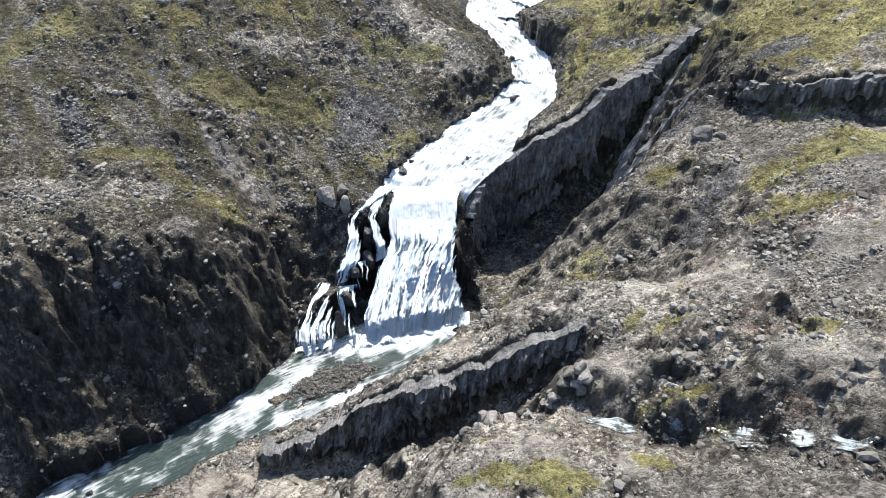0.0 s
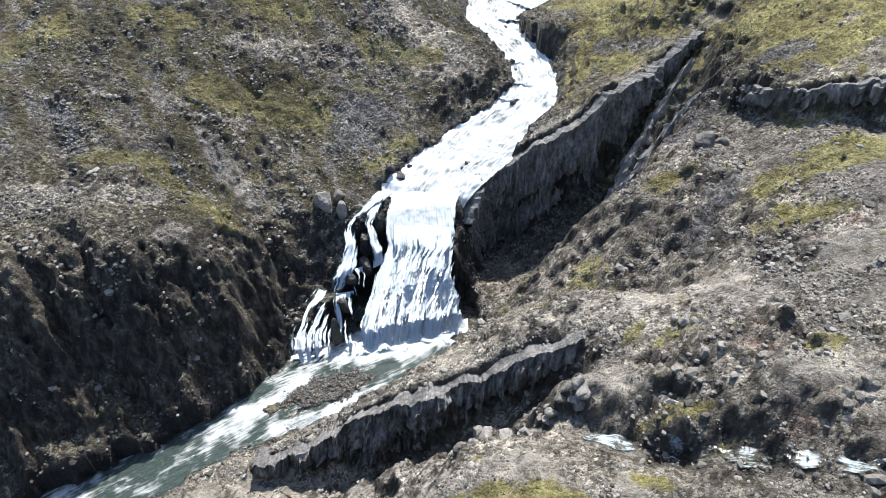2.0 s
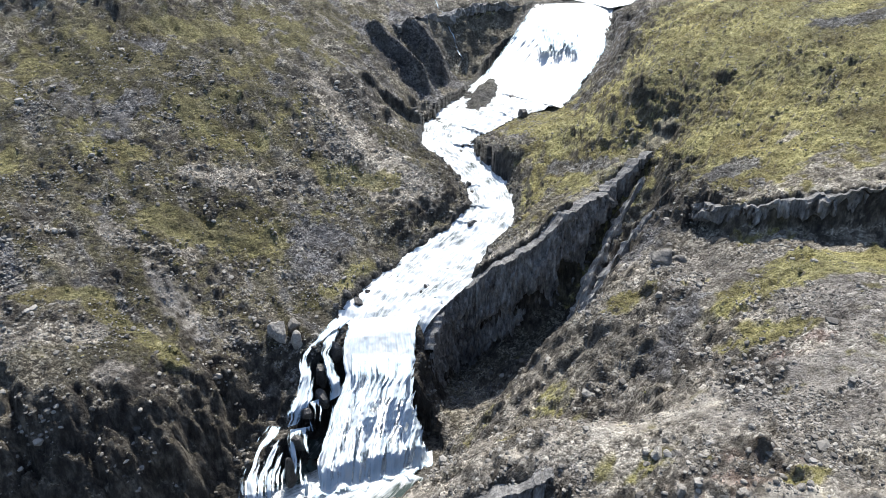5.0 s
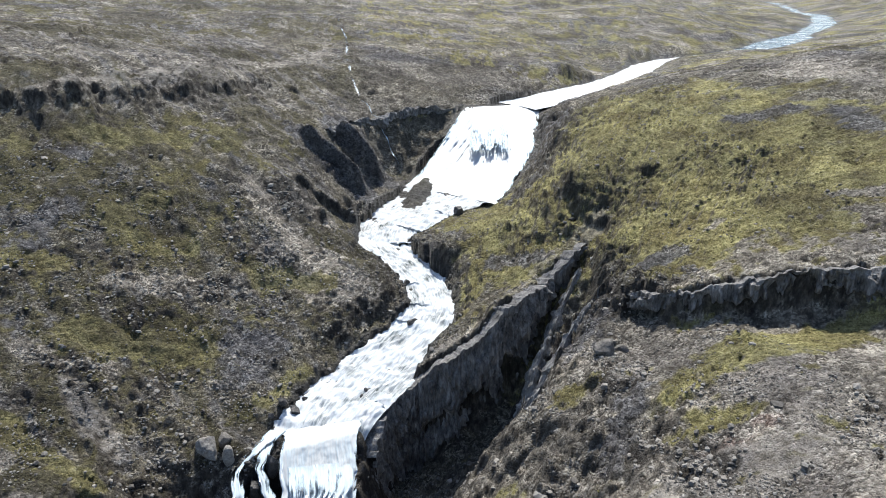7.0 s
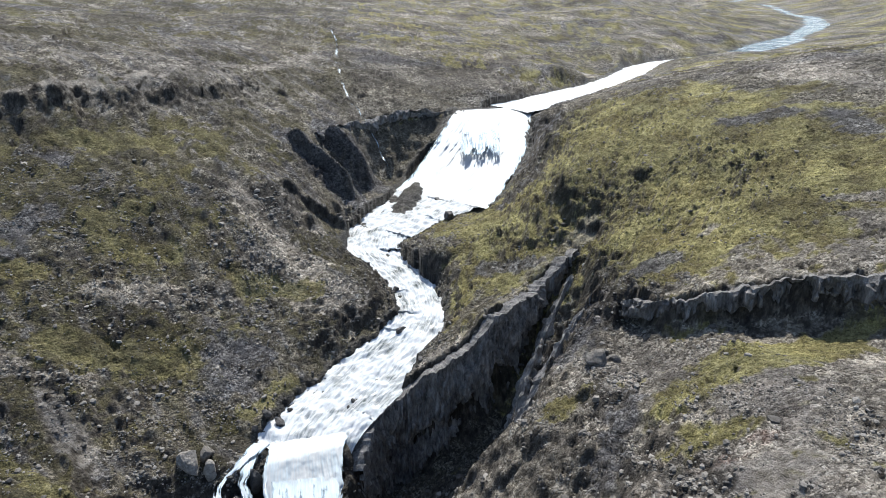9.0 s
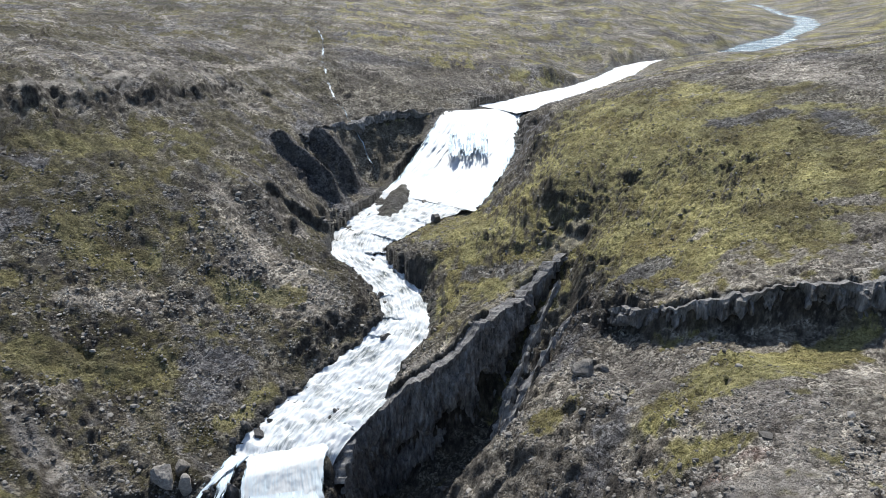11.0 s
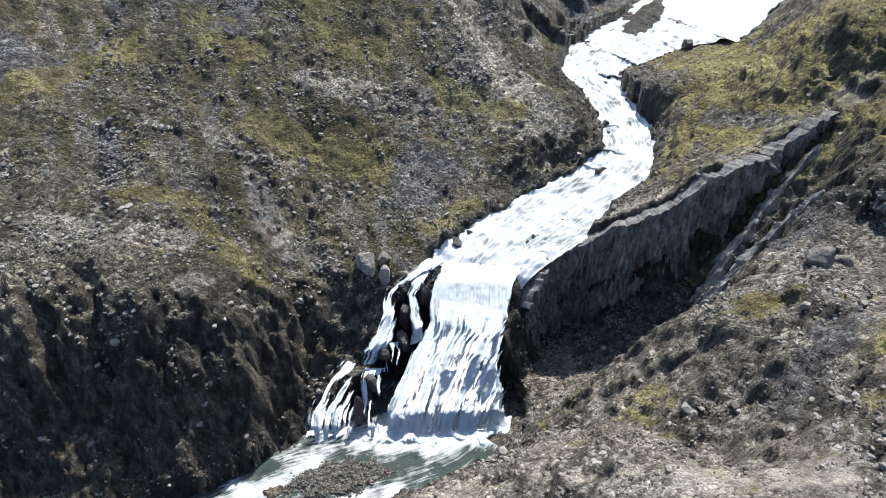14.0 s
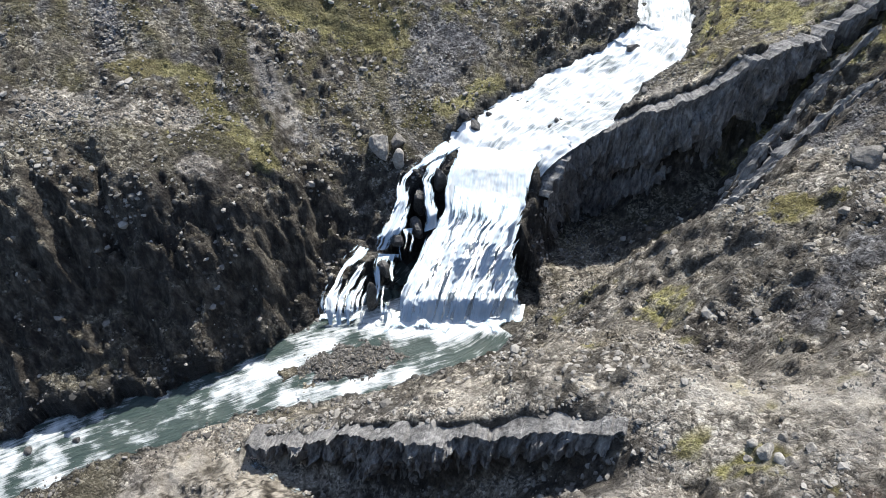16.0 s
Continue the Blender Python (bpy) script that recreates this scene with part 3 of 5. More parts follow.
def stone_material(name, dark, mid, light):
    m, nodes, links, b = material(name, 0.9)
    geo = nodes.new("ShaderNodeNewGeometry")
    grain = noise_node(nodes, links, 5.0, 6, 0.7, geo.outputs["Position"])
    v = math_node(nodes, links, "ADD", math_node(nodes, links, "MULTIPLY", geo.outputs["Random Per Island"], 0.6), math_node(nodes, links, "MULTIPLY", grain, 0.5))
    links.new(ramp(nodes, links, v, (0.2, dark), (0.5, mid), (0.85, light)), b.inputs["Base Color"])
    bump(nodes, links, b, grain, 0.6, 0.1)
    return m


GROUND = ground_material()
WATER = water_material("river_water", 0.09, False, (0.036, 0.052, 0.047))
TRICKLE = water_material("stream_water", 0.2, True, (0.1, 0.1, 0.09))
FALLING = water_material("falling_water", 0.05, True, (0.36, 0.45, 0.52))
STONE = stone_material("stone", (0.045, 0.042, 0.038), (0.12, 0.112, 0.1), (0.27, 0.255, 0.23))
DARK_STONE = stone_material("dark_stone", (0.02, 0.02, 0.02), (0.06, 0.057, 0.052), (0.16, 0.15, 0.14))
BLOCK = stone_material("block_stone", (0.05, 0.046, 0.042), (0.13, 0.122, 0.11), (0.26, 0.245, 0.22))
TUFT = stone_material("moss_tuft", (0.04, 0.036, 0.014), (0.085, 0.077, 0.03), (0.15, 0.136, 0.06))


def mesh_from(name, verts, faces, mat, smooth=True):
    me = bpy.data.meshes.new(name)
    verts, faces = np.asarray(verts, np.float32), np.asarray(faces, np.int32)
    k = faces.shape[1]
    me.vertices.add(len(verts))
    me.vertices.foreach_set("co", verts.ravel())
    me.loops.add(faces.size)
    me.loops.foreach_set("vertex_index", faces.ravel())
    me.polygons.add(len(faces))
    me.polygons.foreach_set("loop_start", np.arange(0, faces.size, k, dtype=np.int32))
    me.polygons.foreach_set("use_smooth", np.full(len(faces), smooth))
    me.update(calc_edges=True)
    me.materials.append(mat)
    return me


def grid_faces(ny, nx):
    i = np.arange(ny * nx).reshape(ny, nx)
    return np.stack([i[:-1, :-1].ravel(), i[:-1, 1:].ravel(), i[1:, 1:].ravel(), i[1:, :-1].ravel()], 1)


def put_attr(me, name, values):
    a = me.attributes.new(name, "FLOAT", "POINT")
    a.data.foreach_set("value", np.ascontiguousarray(np.ravel(values), np.float32))


# ---- ground ----
def blob(x, y, cx, cy, rx, ry, turn=0.0):
    c, s = math.cos(radians(turn)), math.sin(radians(turn))
    u, v = (x - cx) * c + (y - cy) * s, -(x - cx) * s + (y - cy) * c
    return np.exp(-((u / rx) ** 2 + (v / ry) ** 2))


def swathe(x, y, rows):
    """Bands of ground cover: each from one place to another, with a width."""
    out = 0.0
    for x0, y0, x1, y1, w in rows:
        dx, dy = x1 - x0, y1 - y0
        t = np.clip(((x - x0) * dx + (y - y0) * dy) / (dx * dx + dy * dy), 0, 1)
        out = np.maximum(out, np.exp(-((x - x0 - t * dx) ** 2 + (y - y0 - t * dy) ** 2) / w ** 2))
    return out


# bands of olive moss, blue-grey scree and pale stony ground: from, to, width
OLIVE = [(-48, 130, -27, 135, 4.8), (-63, 105, -57, 109, 2.1), (-54, 110, -38, 101, 2.6), (-91, 119, -78, 137, 4.3), (-63, 144, -54, 145, 3.1), (-46, 155, -32, 158, 3.4), (-15, 122, -6, 130, 2.3), (-48, 159, -39, 169, 3.4), (-19, 154, -2, 152, 3.0), (-63, 189, -39, 195, 5.2)]
BLUE_SCREE = [(-22, 135, -13, 134, 4.5), (-98, 130, -87, 129, 3.9), (-81, 126, -82, 136, 2.4), (-72, 117, -63, 105, 2.3), (-63, 147, -60, 147, 2.2), (-61, 155, -57, 161, 3.7), (-66, 184, -59, 181, 3.5), (-46, 119, -37, 109, 2.4),
              (-8, 212, 12, 200, 6.0), (2, 222, 16, 212, 6.0), (70, 229, 59, 188, 4.6), (57, 183, 49, 181, 3.8), (36, 152, 46, 142, 2.3), (62, 118, 55, 117, 2.7), (95, 158, 108, 155, 3.6), (114, 149, 115, 139, 4.4), (42, 86, 36, 76, 3.0)]
PALE = [(-12, 158, 4, 148, 6.2), (-10, 166, -2, 159, 4.8), (-55, 125, -41, 125, 2.5), (-72, 94, -52, 102, 3.3), (-47, 94, -37, 96, 2.1), (-43, 144, -21, 150, 3.5), (-8, 180, -2, 177, 3.7), (-20, 181, -10, 167, 4.8), (-2, 277, -23, 250, 3.9), (-48, 219, -27, 252, 2.7), (-73, 197, -60, 209, 2.5),
        (115, 201, 131, 193, 2.3), (131, 179, 134, 160, 4.8), (91, 117, 98, 113, 1.5), (70, 121, 72, 121, 1.7)]


def lumps(x, y, size, seed):
    """Rounded humps with creases between them."""
    return 1 - 2 * np.abs(perlin(x / size, y / size, seed))


def near_line(X0, Y0, line, width):
    """1 on a line of places, falling to 0 at some width from it."""
    p = resample(line, 1.2)
    xs, ys, r = X0[0], Y0[:, 0], 3.5 * width
    box = (slice(*np.searchsorted(ys, (p[:, 1].min() - r, p[:, 1].max() + r))), slice(*np.searchsorted(xs, (p[:, 0].min() - r, p[:, 0].max() + r))))
    x, y = X0[box], Y0[box]
    best = np.full(x.shape, 1e9)
    for px, py in p[:, :2]:
        best = np.minimum(best, (x - px) ** 2 + (y - py) ** 2)
    out = np.zeros(X0.shape)
    out[box] = np.exp(-best / width ** 2)
    return out


def escarpment(X, Y, line, north, south, h):
    """A crest with a gentle back and a steep face on its south side, as a height to add."""
    p = np.array(line, float)
    best, side, end = np.full(X.shape, 1e9), np.zeros(X.shape), np.zeros(X.shape)
    n = len(p) - 1
    for k in range(n):
        a, d = p[k], p[k + 1] - p[k]
        t = np.clip(((X - a[0]) * d[0] + (Y - a[1]) * d[1]) / (d @ d), 0, 1)
        dx, dy = X - a[0] - t * d[0], Y - a[1] - t * d[1]
        r = np.hypot(dx, dy)
        m = r < best
        best = np.where(m, r, best)
        side = np.where(m, np.sign(d[0] * dy - d[1] * dx), side)
        end = np.where(m, (k + t) / n, end)
    d = -side * best
    f = np.where(d < 0, np.exp(np.minimum(d, 0) / north), 1 - 1.8 * step(0, 1.8, d)) * np.where(d > 1.8, np.exp(-np.maximum(d - 1.8, 0) / south), 1)
    return h * f * step(0.0, 0.2, end) * step(1.0, 0.85, end)


FINS = (([(1, 221), (6, 216), (10, 213.6), (14.5, 211)], 4.0, 3.0, 3.4), ([(-10, 212.4), (-4, 210), (1, 207), (5.6, 204.4), (10, 201)], 4.5, 3.0, 3.6), ([(-12, 189), (-5, 187.4), (0.6, 187), (7.5, 184.4)], 3.0, 3.5, 1.9),
        ([(-41.6, 127), (-43.6, 119), (-40.6, 111), (-38, 105.5)], 2.0, 3.0, 0.7))


def build_ground():
    xs = graded(-84, 92, 0.34, -1800, 2200, 1.042)
    ys = np.concatenate([graded(32, 150, 0.34, -400, 150)[:-1], graded(150, 258, 0.6, 150, 3600, 1.028)[1:]])
    ys = np.unique(np.round(ys, 3))
    ys = ys[np.r_[True, np.diff(ys) > 0.2]]
    X, Y = np.meshgrid(xs, ys)
    near = step(420, 200, np.hypot(X, Y - 120))
    # buttresses down the west wall
    along = 0.77 * X + 0.64 * Y
    wall = step(-27, -32, X) * step(110, 103, Y) * step(-130, -95, X)
    out = wall * ((1.6 + 1.6 * perlin(along / 17, Y / 30, 6)) * ridged(along + 2.2 * fbm(X, Y, 9, 3, 2), 0 * X + 0.06 * Y, 8.5, 3, 1) + 1.2 * perlin(along / 2.6 + 0.4 * fbm(X, Y, 4, 2, 8), 0.12 * Y, 4) + 0.6 * fbm(X, Y, 2.2, 2, 9))
    # ragged edges
    calm = 1 - 0.6 * np.clip(blob(X, Y, 0, 61, 34, 6, 0) + blob(X, Y, 3, 60, 25, 5), 0, 1)
    wx = calm * (fbm(X, Y, 7, 3, 3) * 0.9 + fbm(X, Y, 1.9, 3, 5) * 0.5)
    wy = calm * (fbm(X, Y, 7, 3, 13) * 0.9 + fbm(X, Y, 1.9, 3, 15) * 0.5)
    lx, ly = graded(-90, 98, 0.7, -1900, 2300, 1.07), graded(30, 262, 0.7, -450, 3700, 1.06)
    L = lie(*np.meshgrid(lx, ly))
    H = on_grid(L, lx, ly, X + (wx - 0.64 * out) * near, Y + (wy + 0.77 * out) * near)
    gy, gx = np.gradient(H, ys, xs)
    slope = np.hypot(gx, gy)
    edge, level = river_field(X, Y)
    edge = edge + 1.0 * fbm(X, Y, 5, 3, 51) + 0.5 * fbm(X, Y, 1.6, 2, 52)
    dry = step(0.0, 3.5, edge)
    steep = step(0.7, 1.4, slope)
    mid = step(0.25, 0.5, slope) * (1 - step(1.2, 1.8, slope))
    n1, n2, n3 = fbm(X, Y, 11, 4, 41), fbm(X, Y, 2.4, 4, 42), fbm(X, Y, 30, 3, 43)
    face = np.zeros_like(X)
    i0, i1 = np.searchsorted(xs, (-34, 64))
    j0, j1 = np.searchsorted(ys, (50, 150))
    box = (slice(j0, j1), slice(i0, i1))
    for line in ("rim of the east cliff", "foot of the east cliff", "brow of the spur", "foot of the spur"):
        face[box] = np.maximum(face[box], near_line(X[box], Y[box], BREAKLINES[line], 3.0))
    steep = steep * (1 - 0.9 * face)
    rough = near * dry * (1 - 0.7 * face) * np.clip(0.75 + 0.5 * n3, 0.3, 1.4)
    H = H + near * dry * fbm(X, Y, 16, 3, 21) * 0.6
    # ribs and gullies running down the west hillside
    hill = step(10, -8, X) * step(96, 108, Y) * step(240, 200, Y) * near * dry
    du, dv = 0.6 * X - 0.78 * Y, 0.78 * X + 0.6 * Y
    du, dv = du + 2.0 * n1, dv + 1.2 * n1
    ribs = perlin(du / 22, dv / 7.5, 46) + 0.5 * perlin(du / 9, dv / 3.2, 47)
    H = H + hill * 1.25 * ribs
    for line, north, south, h in FINS:
        H = H + escarpment(X + 0.8 * n2, Y + 0.8 * n1, line, north, south, h)
    # rock benches
    q = 2.5
    ph = H / q + 0.6 * fbm(X, Y, 18, 3, 24)
    fr = ph - np.floor(ph)
    H = H + near * dry * mid * step(0.0, 0.5, n1) * 0.3 * q * (step(0.4, 0.95, fr) - fr)
    # broken rock
    f1, e1 = facets(X + 0.5 * n2, Y + 0.3 * n1, 3.0, 301, 1.3)
    f2, e2 = facets(X, Y + 0.2 * n2, 1.25, 302, 1.3)
    blocky = np.clip(0.12 + 1.35 * step(-0.05, 0.45, fbm(X, Y, 9, 4, 48)) + 0.6 * steep, 0.1, 1.5)
    f0, e0 = facets(X + 0.8 * n1, Y + 0.5 * n2, 5.0, 303, 1.0)
    outcrop = np.clip(blob(X, Y, 26, 82, 20, 16) + blob(X, Y, 34, 50, 16, 10) + 0.8 * blob(X, Y, 2, 64, 20, 6) + 0.7 * blob(X, Y, 50, 118, 10, 10), 0, 1)
    H = H + rough * outcrop * (1.1 * f0 * e0 + 0.45 * f1 * e1)
    H = H + rough * blocky * (0.5 * f1 * e1 + 0.3 * f2 * e2 - 0.14 * (1 - e2))
    H = H + rough * (0.3 * fbm(X, Y, 5.0, 4, 22) + 0.06 * fbm(X, Y, 1.1, 2, 27))
    ph = H / 0.85 + 0.9 * fbm(X, Y, 7, 3, 311) + 0.35 * n2
    fr = ph - np.floor(ph)
    H = H + near * dry * (1 - face) * step(0.15, 0.3, slope) * (1 - step(1.1, 1.6, slope)) * np.clip(0.5 + 0.8 * fbm(X, Y, 8, 3, 312), 0, 1) * 0.55 * 0.85 * (step(0.45, 0.95, fr) - fr)
    f3, e3 = facets(X + 0.2 * n2, Y, 0.95, 304, 1.2)
    stony = np.clip(0.55 + 0.9 * fbm(X, Y, 6, 3, 305), 0.12, 1.2) * step(420, 260, np.hypot(X, Y - 120))
    H = H + dry * stony * (1 - 0.6 * face) * (0.26 * f3 * e3 - 0.1 * (1 - e3) + 0.13 * ridged(X, Y, 1.5, 2, 306))
    H = H + near * dry * steep * (0.55 * f1 + 0.3 * ridged(X, Y, 2.4, 2, 23))
    # creeping turf on the east side
    turf = np.clip(blob(X, Y, 65, 172, 34, 45) + blob(X, Y, 78, 138, 24, 26), 0, 1) * (1 - steep)
    u, v = 0.64 * X + 0.77 * Y, -0.77 * X + 0.64 * Y
    H = H + 1.15 * turf * (-0.5 * lumps(u / 9 + 0.3 * n2, v / 2.4 + 0.3 * n1, 1.0, 28) - 0.22 * lumps(u / 4, v / 1.2 + 0.4 * n2, 1.0, 29) + 0.5 * perlin(u / 26, v / 6.5, 32) + 0.12 * lumps(X, Y, 1.1, 31) - 0.1)
    H = H + 1.3 * (1 - near) * (fbm(X, Y, 120, 6, 25, 0.6) * 4.5 + ridged(X, Y, 45, 4, 29) * 1.5) * step(10, 60, edge)
    # scree chute
    chute = blob(X, Y, -42, 115, 3.2, 9.5, 38)
    H = H - 0.6 * step(0.38, 0.52, chute)
    H = np.where(edge < 0, np.minimum(H, level - 0.3 + 0.15 * n2), H)
    low = (Y < 86) & (X < -14) & (edge > 0.0) & (edge < 9)
    H = np.where(low, np.maximum(H, level - 0.15 + 0.16 * np.minimum(edge, 5) + 0.15 * n2), H)
    bar = blob(X, Y, -19.5, 82.6, 8.5, 3.6, 24) + 0.22 * n2 + 0.15 * n1
    bar = bar * (blob(X, Y, -19.5, 82.6, 12, 6, 24) > 0.3)
    H = np.where(bar > 0.3, np.maximum(H, 0.1 + 0.55 * step(0.3, 0.75, bar) + 0.2 * n2), H)
    isle = blob(X, Y, 25.5, 207, 3.6, 11, -22)
    H = np.where(isle > 0.3, np.maximum(H, level + 1.7 * step(0.3, 0.8, isle) + 0.5 * n2), H)
    gy, gx = np.gradient(H, ys, xs)
    slope = np.hypot(gx, gy)
    rock = np.maximum(step(0.95, 1.55, slope + 0.3 * n2) * (1 - 0.45 * blob(X, Y, 28, 75, 26, 24)), 0.9 * step(0.7, 1.2, blocky) * step(0.35, 0.75, slope) * near)
    rock = rock * (1 - 0.75 * np.clip(blob(X, Y, 4, 208, 15, 15) + blob(X, Y, 22, 228, 20, 12, 40), 0, 1))
    far = np.hypot(X, Y - 120) > 170
    patch = (1.15 * blob(X, Y, 66, 172, 46, 48) + 1.1 * blob(X, Y, 84, 134, 38, 28) + 0.72 * blob(X, Y, -38, 135, 20, 9, 10) + 0.6 * blob(X, Y, -60, 165, 40, 26) + 0.55 * blob(X, Y, -45, 196, 60, 22, 20) + 0.5 * far
             + 1.3 * blob(X, Y, 56, 82.4, 13, 2.2, 8) + 1.2 * blob(X, Y, 68, 88, 16, 2.8, 8) + 0.3 * blob(X, Y, 42, 72, 28, 24) + 0.3 * blob(X, Y, 14, 38, 24, 6) + blob(X, Y, 47, 70.4, 4.5, 1.8, -20) + 0.9 * blob(X, Y, 34.5, 91.6, 3.4, 2) + 0.95 * blob(X, Y, -17, 120, 4, 2.2, 40)
             + 0.8 * blob(X, Y, -40, 106, 7, 3, -35) + 0.95 * blob(X, Y, 23, 82.6, 2.2, 3.2) + 0.9 * blob(X, Y, 26, 55, 2.6, 1.0, 25) + 0.9 * blob(X, Y, 23, 58, 2.4, 1.0, 40) + 0.95 * blob(X, Y, 10.5, 35.6, 4, 2.2, -20)
             + 0.8 * blob(X, Y, 3.4, 38, 2.6, 0.8) + 0.85 * blob(X, Y, 27.5, 40.6, 2.4, 1) + 0.7 * blob(X, Y, 20, 37.4, 2.4, 1.2, -30) + 0.9 * blob(X, Y, 24, 44.4, 3.4, 1.4, -10) + 0.8 * blob(X, Y, 37, 47, 2.4, 0.9) + 0.95 * blob(X, Y, 4, 42.6, 1.4, 1) + 0.85 * blob(X, Y, 12, 89.6, 5, 2.6, 20) + 0.85 * blob(X, Y, -23, 68, 7, 1.2, 12))
    moss = step(0.46, 0.66, patch + 0.42 * n1 + 0.28 * n2 - 0.3 * step(0.0, 0.6, n3) * (X < 20)) * (1 - 0.85 * step(0.9, 1.4, slope))
    streak = perlin(du / 16, dv / 3.0, 53) + 0.6 * perlin(du / 6, dv / 1.4, 54) + 0.5 * n2
    heath = np.maximum(0.95 * moss * step(18, 8, X) * (Y > 88), 0.85 * step(-0.1, 0.5, 0.55 * streak + 0.7 * n3 + 0.3 * n1 + 0.1) * (1 - step(0.8, 1.2, slope)) * step(16, 4, X) * step(92, 100, Y))
    moss = moss * (1 - step(18, 8, X) * (Y > 88) * (1 - 0.35 * step(0.1, 0.5, n1 + 0.5 * n2)))
    gravel = step(0.35, 0.62, blob(X, Y, -12, 50, 28, 10, -32) + blob(X, Y, 22, 55, 24, 14) + 0.9 * blob(X, Y, 46, 68, 24, 20) + 0.8 * blob(X, Y, 2, 65, 18, 6) + 0.9 * blob(X, Y, 132, 185, 20, 14) + 0.8 * blob(X, Y, -40, 60, 12, 3.5, 38) + 0.35 * n1)
    red = 0.55 * step(0.4, 0.7, blob(X, Y, 33, 49.5, 8, 3.4, 10) + blob(X, Y, 47, 67.5, 6, 2.6) + 0.8 * blob(X, Y, 33, 41, 5, 3) + 0.35 * n1) * step(-0.3, 0.3, n2)
    scree = 0.7 * step(0.2, 0.55, -0.8 * streak - 0.3 * n3) * step(12, 2, X) * step(96, 106, Y) + 0.9 * step(0.42, 0.6, blob(X, Y, -18, 129, 7, 6, 20) + 0.75 * blob(X, Y, 57, 186, 12, 16, -30) + 1.0 * blob(X, Y, 67, 215, 6, 22, -35) + 1.0 * blob(X, Y, 45, 116, 9, 13, -35) + 0.9 * blob(X, Y, 30, 172, 4, 12, 0) + 0.7 * blob(X, Y, 100, 178, 16, 13) + 0.55 * blob(X, Y, -75, 150, 18, 22) + 0.25 * n2 + 0.3 * n1)
    scree = np.clip(scree, 0, 0.9)
    rag = 0.3 * n1 + 0.32 * n2
    olive, blue, light = (step(0.4, 0.62, swathe(X, Y, rows) + rag) for rows in (OLIVE, BLUE_SCREE, PALE))
    moss = np.maximum(moss * (1 - 0.9 * np.maximum(blue, light)), 0.55 * olive)
    heath = np.maximum(heath * (1 - np.maximum(blue, light)), 0.55 * olive)
    scree = np.maximum(scree * (1 - light), 0.9 * blue)
    gravel = np.maximum(gravel, 0.85 * light)
    gravel = np.maximum(gravel, step(-34, -10, X) * step(118, 104, Y) * (0.55 + 0.4 * step(-0.2, 0.4, n1 + 0.5 * n2)))
    fines = np.maximum(0.4 * step(0.35, 0.5, chute + 0.1 * n2), 0.9 * step(0.5, 0.75, blob(X, Y, 40, 62, 7, 3) + blob(X, Y, 31, 63, 4, 1.6) + blob(X, Y, -18, 52.6, 17, 5, -22) + blob(X, Y, -42, 50, 15, 6, 40) + 0.75 * blob(X, Y, 12, 38, 24, 7) + 0.6 * blob(X, Y, 44, 62, 12, 9) + 0.3 * n1 + 0.2 * n2))
    # bare bands over the far plateau
    wide = step(120, 190, np.hypot(X, Y - 110))
    band = fbm(X + 0.4 * Y, 2.6 * Y - X, 70, 4, 56) + 0.5 * fbm(X, Y, 14, 3, 57)
    rock = np.maximum(rock, 0.8 * wide * step(0.28, 0.6, band) * step(0, 20, edge))
    scree = np.maximum(scree, 0.75 * wide * step(0.1, 0.5, fbm(X, 2.2 * Y, 38, 4, 58)))
    gravel = np.maximum(gravel, 0.85 * wide * step(-0.4, 0.3, fbm(X, 1.8 * Y, 30, 4, 60)))
    heath = heath * (1 - 0.6 * wide * step(0.1, 0.5, band))
    moss = moss * (1 - 0.75 * wide * step(0.0, 0.45, fbm(X + 0.5 * Y, 2 * Y, 24, 4, 59)))
    gravel = np.maximum(gravel, 0.9 * step(170, 230, Y) * step(30, -10, X) * step(-0.5, 0.2, n1))
    # pale stony edges along brows and crests
    i0, i1 = np.searchsorted(xs, (-130, 100))
    j0, j1 = np.searchsorted(ys, (30, 250))
    box = (slice(j0, j1), slice(i0, i1))
    pale = np.zeros_like(X)
    for line, width in (("rim of the east cliff", 2.6), ("crest of the spur", 4.4), ("brow of the spur", 2.4), ("brow of the west ledge", 6.5), ("brow north of the gully", 1.8)):
        q = [(p[0], p[1] + (1.6 if "rim" in line else 0.0), 0) for p in BREAKLINES[line]]
        pale[box] = np.maximum(pale[box], near_line(X[box], Y[box], q, width))
    pale = step(0.3, 0.6, pale + 0.3 * n2 + 0.1 * n1)
    gravel = np.maximum(gravel, 0.9 * pale)
    fines = np.maximum(fines, 0.8 * pale * step(-0.25, 0.35, n1 + 0.6 * n2))
    moss = moss * (1 - 0.5 * pale) * (1 - 0.8 * step(0.35, 0.6, blob(X, Y, 67, 215, 6, 22, -35) + blob(X, Y, 45, 116, 9, 13, -35) + 0.3 * n2 + 0.2 * n1))
    wet = 0.85 * step(1.6, 0.2, edge) * (bar < 0.25) * (1 - np.clip(1.3 * blob(X, Y, 8, 108, 6, 13), 0, 1))
    me = mesh_from("ground", np.stack([X, Y, H], -1).reshape(-1, 3), grid_faces(len(ys), len(xs)), GROUND)
    for name, v in (("rock", rock), ("moss", moss), ("heath", heath), ("gravel", gravel), ("red", red), ("scree", scree), ("fines", fines), ("wet", wet)):
        put_attr(me, name, v)
    tagged(new("ground", me), "rugged grey basalt and mossy valley sides around a river gorge", "ground", kind="structure")
    return xs, ys, H, np.maximum(moss, 0.8 * heath), slope, edge


GX, GY, GH, MOSS, SLOPE, EDGE = build_ground()


